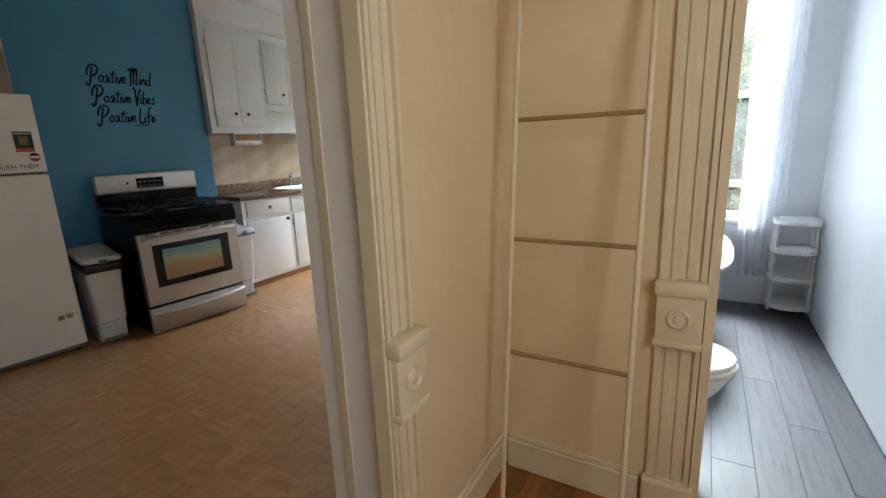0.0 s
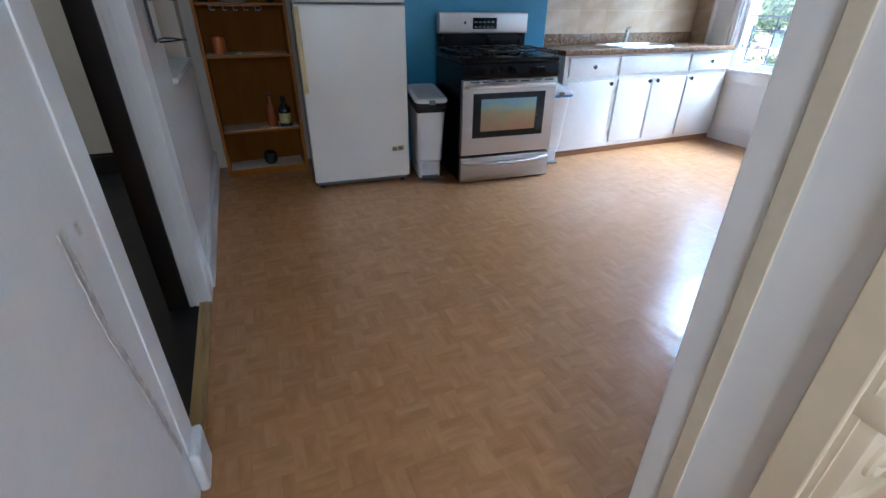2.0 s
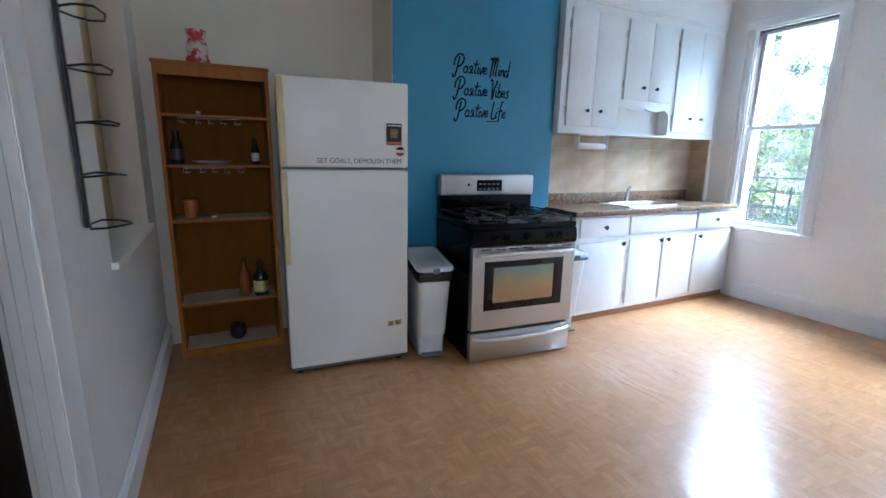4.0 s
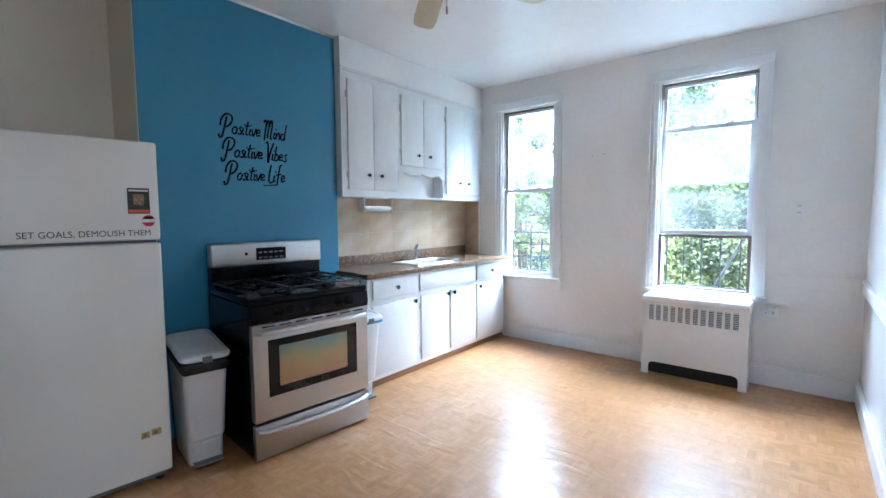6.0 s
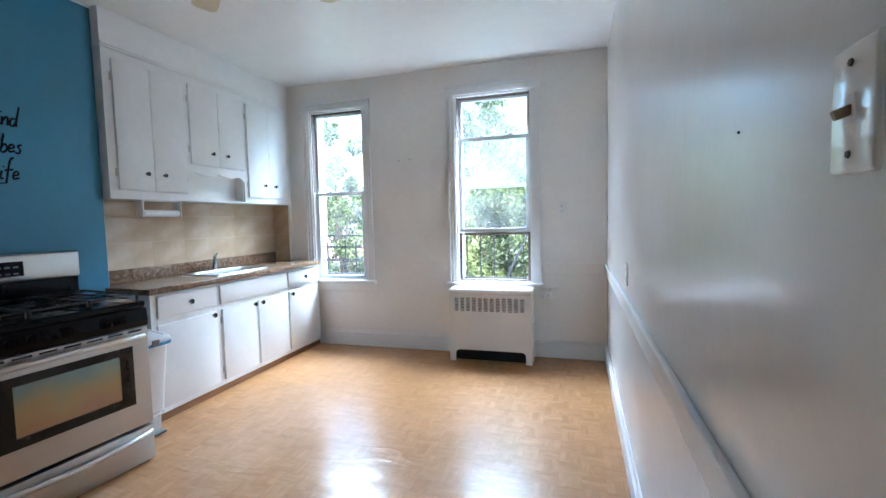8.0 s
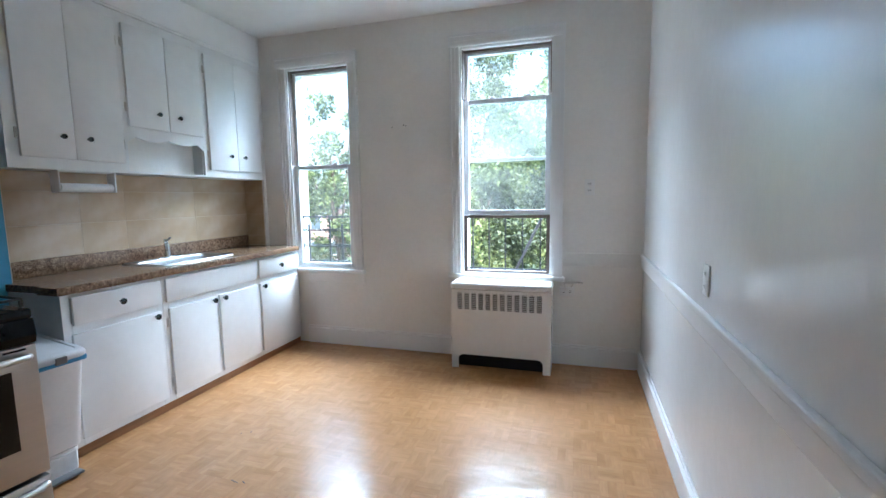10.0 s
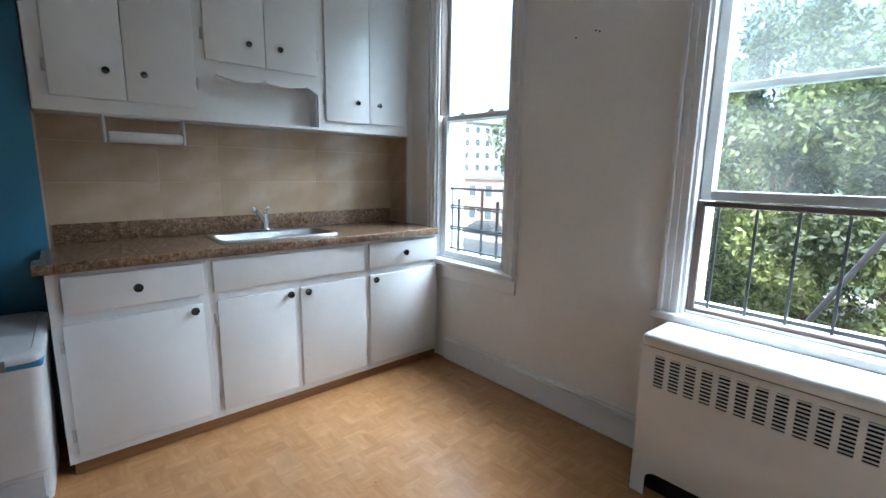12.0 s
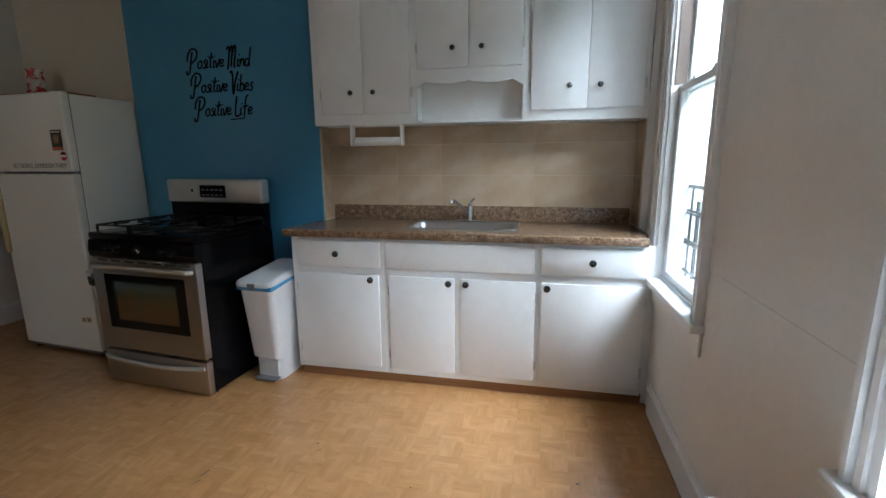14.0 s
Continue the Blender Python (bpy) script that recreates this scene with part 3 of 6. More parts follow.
def skirting(name, x0, x1, y0, y1, side, h=0.165, mat="trim", label="white painted skirting board with a moulded top"):
    """side: the way that the board faces: one of +x -x +y -y."""
    t = 0.018
    def run(d, z0, z1):
        if side == "-y":
            return (x0, x1, y1 - d, y1, z0, z1)
        if side == "+y":
            return (x0, x1, y0, y0 + d, z0, z1)
        if side == "-x":
            return (x1 - d, x1, y0, y1, z0, z1)
        return (x0, x0 + d, y0, y1, z0, z1)
    bm = merge(soft(boxes(run(t, 0.002, h - 0.03)), 0.002, 1), soft(boxes(run(t + 0.008, h - 0.03, h - 0.018)), 0.004, 2), soft(boxes(run(t - 0.006, h - 0.018, h)), 0.004, 2))
    return structure(name, bm, mat, label=label)


skirting("baseboard", -2.50, -1.00, NORTH - 0.1, NORTH, "-y")
skirting("baseboard", -0.42, EAST - 0.03, NORTH - 0.1, NORTH, "-y")
skirting("baseboard", EAST - 0.1, EAST, 2.50, NORTH - 0.03, "-x")
skirting("baseboard", -3.36, -1.40, SOUTH, SOUTH + 0.1, "+y")


def chair_rail(x0, x1, y0, y1, z, deep, tall, label):
    bm = soft(boxes((x0, x1, y0, y1, z - tall, z)), deep * 0.8, 2)
    return structure("trim", bm, "wall", label=label)


chair_rail(-0.22, EAST - 0.02, NORTH - 0.006, NORTH, 0.885, 0.006, 0.10, "flat white painted rail under the paint")
chair_rail(-1.90, -1.12, NORTH - 0.0014, NORTH, 0.905, 0.0014, 0.10, "flat white painted rail under the paint")
structure("trim", merge(soft(boxes((EAST - 0.022, EAST, 2.52, NORTH - 0.01, 0.855, 0.885)), 0.007, 2), soft(boxes((EAST - 0.014, EAST, 2.52, NORTH - 0.01, 0.785, 0.855)), 0.005, 2)), "trim", label="white painted dado rail with chipped edges")


# ---- door casings ----
def casing_board(bm, axis, at, out, a0, a1, z0, z1, k=1.0):
    """A fluted board on a wall: three ridges. axis: the wall's normal."""
    w = a1 - a0
    for k0, k1, d in ((0, 1, 0.012), (0.02, 0.14, 0.030), (0.26, 0.42, 0.022), (0.58, 0.74, 0.022), (0.86, 0.98, 0.030)):
        lo, hi = a0 + w * k0, a0 + w * k1
        d0, d1 = sorted((at, at + out * d * k))
        zt = z1 - d * 0.2 * (k0 > 0)
        if axis == "y":
            box(bm, lo, hi, d0, d1, z0, zt)
        else:
            box(bm, d0, d1, lo, hi, z0, zt)


bm = bmesh.new()
box(bm, -1.42, -1.3005, SOUTH, SOUTH + 0.008, 0.0, 2.139)
for y0, y1, d in ((1.385, 1.478, 0.0), (1.388, 1.400, 0.007), (1.409, 1.424, 0.010), (1.436, 1.449, 0.006), (1.456, 1.476, 0.010)):
    box(bm, -1.30, -1.272 + d, y0, y1, 0, 2.119 - d * 0.1)
box(bm, -0.382, -0.28, SOUTH, SOUTH + 0.004, 0.0, 2.139)
box(bm, -1.44, -0.24, SOUTH, SOUTH + 0.03, 2.14, 2.26)
box(bm, -0.385, -0.367, 1.37, SOUTH, 0, 2.12)
box(bm, -1.28, -0.37, 1.37, SOUTH + 0.012, 2.12, 2.139)
structure("door_frame", bm, "trim", label="white painted fluted door casing with chipped paint")
structure("trim", soft(boxes((-0.385, -0.26, SOUTH + 0.001, SOUTH + 0.030, 0.001, 0.15)), 0.012, 3), "trim", label="thick painted plinth of the door casing")
structure("door_jamb", boxes((-1.283, -1.262, 1.30, 1.383, 0, 2.12), (-0.388, -0.367, 1.30, 1.368, 0, 2.12)), "dark", label="dark stained door lining")
structure("threshold", soft(boxes((-1.28, -0.37, 1.425, 1.475, 0.001, 0.012)), 0.004), "threshold", label="worn yellow threshold strip")

rs = random.Random(7)
path = [(-0.118, 0.90), (-0.125, 0.78), (-0.132, 0.68), (-0.165, 0.56), (-0.20, 0.42), (-0.222, 0.30), (-0.242, 0.19)]
for label, dx, w, mat in (("long strip of peeled paint on the wall", 0.0, 0.009, "peeled"), ("old yellowed seam under the wall paint", 0.02, 0.0025, "seam")):
    bm = bmesh.new()
    rows = []
    for (xa, za), (xb, zb) in zip(path, path[1:]):
        for k in range(5):
            u = k / 5
            x, z = xa + (xb - xa) * u + dx + rs.uniform(-0.003, 0.003), za + (zb - za) * u
            h = w * rs.uniform(0.35, 1.3)
            rows.append((bm.verts.new((x - h, SOUTH + 0.0046, z)), bm.verts.new((x + h, SOUTH + 0.0046, z)), bm.verts.new((x, SOUTH + 0.0062, z))))
    for p, q in zip(rows, rows[1:]):
        bm.faces.new((p[0], q[0], q[2], p[2]))
        bm.faces.new((p[2], q[2], q[1], p[1]))
    structure("paint_seam", bm, mat, label=label)
structure("paint_chip", soft(boxes((-0.194, -0.178, SOUTH + 0.0042, SOUTH + 0.006, 0.86, 0.885)), 0.0007, 1), "seam", label="small gouge in the wall paint")

# the doorway to the hallway: kitchen side edge, lining, stop and fluted hall casing with a corner block
bm = bmesh.new()
box(bm, EAST - 0.012, EAST + 0.222, 2.397, 2.412, 0, 2.12)
box(bm, EAST - 0.014, EAST + 0.0, 2.402, 2.49, 0, 2.2)
box(bm, EAST - 0.012, EAST + 0.222, 1.472, 1.487, 0, 2.12)
box(bm, EAST - 0.012, EAST + 0.222, 1.487, 2.397, 2.105, 2.12)
structure("door_frame", soft(bm, 0.003, 1), "trim", label="white painted door lining with yellowed edges")
structure("trim", soft(boxes((EAST + 0.045, EAST + 0.075, 2.392, 2.3965, 0, 2.105)), 0.003), "yellowed", label="yellowed bead of the door stop")
structure("trim", soft(boxes((EAST + 0.175, EAST + 0.2225, 2.380, 2.3965, 0, 2.105)), 0.003), "cream_trim", label="cream door stop")
bm = bmesh.new()
casing_board(bm, "x", EAST + 0.21, 1, 2.384, 2.50, 0.0, 2.2, 0.7)
structure("door_frame", bm, "cream_trim", label="cream painted fluted casing")


def rosette(name, axis, at, out, a, z, w, h, mat):
    """A square block with a turned roundel and a sloping cap, on a casing."""
    b1 = soft(boxes((-w / 2, w / 2, -0.04, 0, -h / 2, h / 2)), 0.004)
    b2 = soft(boxes((-w / 2 - 0.008, w / 2 + 0.008, -0.056, 0, h / 2 - 0.012, h / 2 + 0.035)), 0.010, 2)
    b4 = soft(boxes((-w / 2 - 0.006, w / 2 + 0.006, -0.048, 0, -h / 2 - 0.012, -h / 2 + 0.008)), 0.005, 2)
    ring = moved(lathe([(0.034, 0), (0.034, 0.006), (0.028, 0.010), (0.022, 0.004), (0.015, 0.004), (0.012, 0.010), (0.0, 0.012)], 24), Matrix.Translation((0, -0.039, 0)) @ pose(0, 0, 0, 90, 0, 0))
    bm = merge(b1, b2, b4, ring)
    turn = 0 if (axis, out) == ("y", -1) else 90
    spot = (a, at, z) if axis == "y" else (at, a, z)
    return structure(name, moved(bm, Matrix.Translation(spot) @ pose(0, 0, 0, 0, 0, turn)), mat, label="carved casing block with a roundel", smooth=True)


rosette("trim", "x", EAST + 0.21, 1, 2.455, 0.725, 0.125, 0.17, "cream_trim")
skirting("baseboard", EAST + 0.21, EAST + 0.30, 2.52, 3.10, "+x", 0.15, "cream_trim", "cream painted skirting board")

# ---- hallway and bathroom ----
HN = 3.12
structure("floor_hall", boxes((EAST + 0.1, 2.4, 0.9, HN + 0.12, -0.06, -0.012)), "hallwood", label="orange strip floor of the hallway")
structure("wall_hall_north", holed("y", HN, HN + 0.12, EAST + 0.105, 2.4, 0, CEIL, [(1.25, 1.93, 0, 2.1)]), "cream", label="cream painted wall with the bathroom doorway")
structure("wall_hall_east", boxes((2.28, 2.4, 0.9, HN, 0, CEIL)), "cream", label="cream painted hallway wall")
structure("wall_hall_south", boxes((EAST + 0.21, 2.4, 0.8, 0.9, 0, CEIL), (EAST + 0.10, EAST + 0.22, 0.9, 1.30, 0, CEIL)), "cream", label="cream painted hallway wall")
structure("ceiling", boxes((EAST + 0.21, 2.4, 0.8, HN + 0.12, CEIL, CEIL + 0.1)), "cream", label="cream hallway ceiling")
skirting("baseboard", EAST + 0.24, 1.08, HN - 0.1, HN, "-y", 0.15, "cream_trim", "cream painted skirting board")
bm = bmesh.new()
casing_board(bm, "y", HN, -1, 1.10, 1.235, 0.0, 2.2, 0.5)
box(bm, 1.235, 1.262, HN - 0.02, HN + 0.13, 0, 2.1)
structure("door_frame", bm, "cream_trim", label="cream painted fluted casing of the bathroom doorway")
rosette("trim", "y", HN, -1, 1.165, 0.745, 0.13, 0.17, "cream_trim")
structure("trim", soft(boxes((1.09, 1.245, HN - 0.04, HN, 0.0, 0.15)), 0.008), "cream_trim", label="cream painted plinth block")

BX0, BX1, BN = 0.56, 1.92, 5.66
structure("wall_bath_east", boxes((BX1, BX1 + 0.1, HN + 0.12, BN + 0.2, 0, CEIL)), "bathwall", label="pale bluish white bathroom wall")
structure("wall_bath_west", boxes((BX0 - 0.1, BX0, HN + 0.12, BN + 0.2, 0, CEIL)), "bathwall", label="pale bluish white bathroom wall")
structure("wall_bath_north", holed("y", BN, BN + 0.2, BX0, BX1, 0, CEIL, [(0.98, 1.56, 0.66, 2.5)]), "bathwall", label="pale bluish white bathroom wall with a window")
structure("ceiling", boxes((BX0 - 0.1, BX1 + 0.1, HN + 0.12, BN + 0.2, CEIL, CEIL + 0.1)), "ceiling", label="white bathroom ceiling")
structure("floor_bath", boxes((BX0 - 0.1, BX1 + 0.1, HN, BN + 0.2, -0.06, -0.006)), "darkfloor", label="grey plank-look bathroom floor")


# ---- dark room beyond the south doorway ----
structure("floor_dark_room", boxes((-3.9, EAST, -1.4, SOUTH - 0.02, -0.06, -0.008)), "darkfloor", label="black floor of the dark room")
structure("wall_dark_room", boxes((-3.7, -3.55, -1.4, 1.28, 0, CEIL), (-3.9, EAST, -1.5, -1.4, 0, CEIL), (EAST, EAST + 0.1, -1.5, 1.30, 0, CEIL)), "beige", label="beige walls of the dark room")
structure("ceiling", boxes((-3.9, EAST + 0.1, -1.5, SOUTH - 0.2, CEIL, CEIL + 0.1)), "beige", label="ceiling of the dark room")
skirting("baseboard", -3.55, -3.4, -1.4, 1.26, "+x", 0.17, "dark", "black painted skirting board")


# ---- sash windows ----
def sash(win, name, x0, x1, y, z0, z1, stile, top, bottom, pane, mat="sash"):
    f = soft(boxes((x0, x0 + stile, y, y + 0.032, z0, z1), (x1 - stile, x1, y, y + 0.032, z0, z1), (x0 + stile, x1 - stile, y, y + 0.032, z0, z0 + bottom), (x0 + stile, x1 - stile, y, y + 0.032, z1 - top, z1)), 0.003, 1)
    ob = structure(name, f, mat, win, "white window sash")
    p = structure("pane", boxes((x0 + stile - 0.004, x1 - stile + 0.004, y + 0.014, y + 0.018, z0 + bottom - 0.004, z1 - top + 0.004)), pane, ob, "dusty window pane")
    p.visible_shadow = False
    return ob


def window_case(name, w, label, stool=0.02):
    x0, x1, z0, z1 = w
    win = thing(name, pose(0, 0, 0), "", "")
    tagged(win, label, "", kind="structure")
    lin = boxes((x0, x0 + 0.02, NORTH - 0.004, NORTH + 0.24, z0, z1), (x1 - 0.02, x1, NORTH - 0.004, NORTH + 0.24, z0, z1), (x0 + 0.02, x1 - 0.02, NORTH - 0.004, NORTH + 0.24, z1 - 0.02, z1), (x0 + 0.02, x1 - 0.02, NORTH + 0.02, NORTH + 0.24, z0, z0 + 0.02))
    structure("window_frame", lin, "trim", win, "white painted window lining")
    bm = bmesh.new()
    for a0, a1 in ((x0 - 0.075, x0 + 0.006), (x1 - 0.006, x1 + 0.075)):
        for k0, k1, d in ((0, 1, 0.014), (0.02, 0.22, 0.030), (0.36, 0.58, 0.022), (0.78, 0.98, 0.019)):
            lo, hi = (a0 + (a1 - a0) * k0, a0 + (a1 - a0) * k1) if a0 < x0 else (a1 - (a1 - a0) * k1, a1 - (a1 - a0) * k0)
            box(bm, lo, hi, NORTH - d, NORTH, z0, z1 + 0.05 + d)
    for k0, k1, d in ((0, 1, 0.0343), (0.1, 0.3, 0.0383), (0.42, 0.64, 0.0403), (0.80, 0.98, 0.048)):
        box(bm, x0 - 0.078, x1 + 0.078, NORTH - d, NORTH, z1 - 0.004 + 0.085 * k0, z1 - 0.004 + 0.085 * k1)
    structure("window_casing", bm, "trim", win, "white painted moulded window casing")
    structure("window_sill", soft(boxes((x0 - 0.10, x1 + 0.095, NORTH - 0.05, NORTH + 0.06, z0 - 0.025, z0 + 0.008)), 0.007), "trim", win, "white painted window sill")
    structure("window_apron", soft(boxes((x0 - 0.085, x1 + 0.085, NORTH - 0.014, NORTH, z0 - 0.115, z0 - 0.026)), 0.004), "wall", win, "painted board under the sill")
    return win


def lock(win, x, y, z):
    structure("sash_lock", soft(boxes((x - 0.028, x + 0.028, y, y + 0.02, z, z + 0.008), (x - 0.012, x + 0.018, y + 0.002, y + 0.016, z + 0.008, z + 0.018)), 0.002), "sash", win, "small sash lock")


win1 = window_case("window_1", W1, "tall white double-hung window with dusty panes beside the cabinets")
sash(win1, "upper_sash", W1[0] + 0.022, W1[1] - 0.022, NORTH + 0.066, 1.585, W1[3] - 0.022, 0.03, 0.028, 0.03, "pane_light")
sash(win1, "lower_sash", W1[0] + 0.022, W1[1] - 0.022, NORTH + 0.030, W1[2] + 0.01, 1.622, 0.042, 0.032, 0.045, "pane_clear")
lock(win1, -2.42, NORTH + 0.034, 1.622)
lock(win1, -2.18, NORTH + 0.034, 1.622)
structure("window_track", boxes((W1[0] + 0.02, W1[0] + 0.026, NORTH + 0.01, NORTH + 0.06, 1.63, W1[3] - 0.02), (W1[1] - 0.026, W1[1] - 0.02, NORTH + 0.01, NORTH + 0.06, 1.63, W1[3] - 0.02), (W1[0] + 0.02, W1[1] - 0.02, NORTH + 0.03, NORTH + 0.06, W1[3] - 0.034, W1[3] - 0.0202)), "bronze", win1, "brown metal window track")

win2 = window_case("window_2", W2, "tall white window with raised lower sash above a radiator cover")
sash(win2, "upper_sash", W2[0] + 0.022, W2[1] - 0.022, NORTH + 0.084, 1.60, W2[3] - 0.022, 0.03, 0.028, 0.03, "pane_haze")
sash(win2, "lower_sash", W2[0] + 0.022, W2[1] - 0.022, NORTH + 0.048, 1.175, 2.085, 0.04, 0.035, 0.04, "pane_light")
low = structure("insert_frame", soft(boxes((W2[0] + 0.022, W2[0] + 0.048, NORTH + 0.03, NORTH + 0.05, W2[2] + 0.02, 1.172), (W2[1] - 0.048, W2[1] - 0.022, NORTH + 0.03, NORTH + 0.05, W2[2] + 0.02, 1.172), (W2[0] + 0.048, W2[1] - 0.048, NORTH + 0.03, NORTH + 0.05, 1.150, 1.172), (W2[0] + 0.048, W2[1] - 0.048, NORTH + 0.03, NORTH + 0.05, W2[2] + 0.02, W2[2] + 0.034)), 0.002, 1), "bronze", win2, "brown metal frame of a window insert")
for x in (-2.42 + 1.64, -2.18 + 1.68):
    lock(win2, x, NORTH + 0.052, 2.085)
    lock(win2, x, NORTH + 0.088, 1.632)
structure("window_track", boxes((W2[0] + 0.02, W2[0] + 0.027, NORTH + 0.01, NORTH + 0.08, 2.09, W2[3] - 0.02), (W2[1] - 0.027, W2[1] - 0.02, NORTH + 0.01, NORTH + 0.08, 2.09, W2[3] - 0.02), (W2[0] + 0.02, W2[1] - 0.02, NORTH + 0.04, NORTH + 0.08, W2[3] - 0.036, W2[3] - 0.0202)), "bronze", win2, "brown metal window track")

# guards outside the two windows
guard = thing("window_guard", pose(-2.37, 6.42, 0.72), "dark painted iron guard with flat rails outside the window", "window guard")
for z, r in ((0.44, 0.008), (0.325, 0.005), (0.31, 0.005), (0.18, 0.005), (0.165, 0.005), (0.03, 0.006)):
    part("rail", boxes((-0.245, 0.365, -r, r, z - r, z + r)), "railing", guard)
for x in (-0.235, 0.05, 0.355):
    part("post", boxes((x - 0.006, x + 0.006, 0.009, 0.021, -0.04, 0.44)), "railing", guard)
for x in (-0.18, 0.17):
    part("post", soft(boxes((x - 0.009, x + 0.009, 0.022, 0.038, -0.04, 0.37)), 0.003, 1), "railing", guard)
guard2 = thing("window_guard", pose(-0.66, 6.42, 0.71), "dark painted iron guard with thin upright bars outside the window", "window guard")
for x in (-0.295, -0.158, -0.023, 0.117, 0.26):
    part("bar", boxes((x - 0.005, x + 0.005, -0.005, 0.005, 0.0, 0.50)), "railing", guard2)
for z in (0.012, 0.49):
    part("rail", boxes((-0.36, 0.36, 0.006, 0.014, z - 0.008, z + 0.008)), "railing", guard2)
stair = thing("fire_escape_rail", pose(-0.57, 7.3, 0), "slanting dark iron rail of a fire escape", "fire escape")
part("rail", tube([(-0.32, 0, 0.20), (0.30, 0, 1.50)], 0.014), "railing", stair)
part("post", tube([(-0.30, 0.02, -0.6), (-0.30, 0.02, 0.26)], 0.012), "railing", stair)
part("post", tube([(0.28, 0.02, -0.6), (0.28, 0.02, 1.46)], 0.012), "railing", stair)

# ---- radiator cover ----
rad = thing("radiator_cover", pose(-0.664, 6.02, 0), "white enamelled metal radiator cover with louvred slots under the window", "radiator cover")
RW, RD, RH = 0.376, 0.195, 0.66
front = bmesh.new()
arch = [(-RW, 0), (-RW + 0.055, 0)] + [(-RW + 0.055 + 0.045 * (1 - math.cos(a)), 0.075 + 0.035 * math.sin(a)) for a in np.linspace(0, math.pi / 2, 5)] + [(RW - 0.055 - 0.045 * (1 - math.cos(a)), 0.075 + 0.035 * math.sin(a)) for a in np.linspace(math.pi / 2, 0, 5)] + [(RW - 0.055, 0), (RW, 0), (RW, 0.455), (-RW, 0.455)]
va = [front.verts.new((x, 0, z)) for x, z in arch]
vb = [front.verts.new((x, 0.004, z)) for x, z in arch]
front.faces.new(va)
front.faces.new(vb[::-1])
for i in range(len(va)):
    j = (i + 1) % len(va)
    front.faces.new((va[i], vb[i], vb[j], va[j]))
NS, sw = 12, 0.6 / 12
holes = [(-0.325 + i * 0.0545, -0.325 + i * 0.0545 + 0.036, 0.468, 0.595) for i in range(NS)]
upper = holed("y", 0, 0.004, -RW, RW, 0.455, RH - 0.04, holes)
part("front_panel", merge(front, upper), "rad", rad)
part("side_panel", boxes((-RW, -RW + 0.004, 0.004, RD, 0, RH - 0.04)), "rad", rad)
part("side_panel", boxes((RW - 0.004, RW, 0.004, RD, 0, RH - 0.04)), "rad", rad)
part("top_panel", soft(boxes((-RW - 0.006, RW + 0.006, -0.008, RD + 0.03, RH - 0.04, RH + 0.012)), 0.02, 4), "rad", rad, smooth=True)
for h in holes:
    bm = bmesh.new()
    for k in range(9):
        z = h[2] + 0.008 + k * 0.014
        v = [bm.verts.new(p) for p in ((h[0], 0.001, z), (h[1], 0.001, z), (h[1], 0.0035, z + 0.004), (h[0], 0.0035, z + 0.004))]
        bm.faces.new(v)
        w = [bm.verts.new((a.co.x, a.co.y, a.co.z - 0.0015)) for a in v]
        bm.faces.new(w[::-1])
        for i in range(4):
            bm.faces.new((v[i], w[i], w[(i + 1) % 4], v[(i + 1) % 4]))
    part("grille", bm, "rad", rad)
# Added black sheet behind the slots; its colour supplies the shade in there.
part("inner_back", boxes((-RW + 0.006, RW - 0.006, 0.05, 0.056, 0.004, RH - 0.05)), "cover_shade", rad, "added black panel for the shade inside the cover")
part("valve", merge(tube([(0.26, 0.10, 0.0), (0.26, 0.10, 0.07)], 0.016), tube([(0.26, 0.06, 0.055), (0.26, 0.13, 0.055)], 0.012)), "hinge", rad, "old radiator valve", smooth=True)


ledge = thing("metal_ledge", pose(-0.14, 6.30, 0.652), "thin grey metal ledge with a bent hook beside the window sill", "ledge")
part("strip", soft(boxes((-0.075, 0.072, -0.055, -0.0005, 0.0, 0.006)), 0.001, 1), "hinge", ledge)
part("hook", tube([(-0.058, -0.045, 0.0), (-0.060, -0.048, -0.030), (-0.050, -0.046, -0.052), (-0.040, -0.040, -0.048)], 0.0035, 8), "hinge", ledge, "bent painted hook", smooth=True)

# ---- kitchen base cabinets ----
def knob(parent, x, y, z, r=0.0185):
    body = lathe([(0.007, 0), (0.006, 0.012), (r * 0.8, 0.016), (r, 0.022), (r * 0.92, 0.028), (r * 0.7, 0.029), (r * 0.66, 0.026), (r * 0.3, 0.027), (0, 0.031)], 20)
    return part("knob", moved(body, pose(x, y, z, 0, 90, 0)), "knob", parent, "dark pewter knob", smooth=True)


def hinge(parent, x, y, z):
    return part("hinge", soft(boxes((x, x + 0.006, y - 0.008, y + 0.008, z - 0.028, z + 0.028), (x, x + 0.011, y - 0.003, y + 0.003, z - 0.022, z + 0.022)), 0.0015, 1), "hinge", parent, "paint-splashed surface hinge")


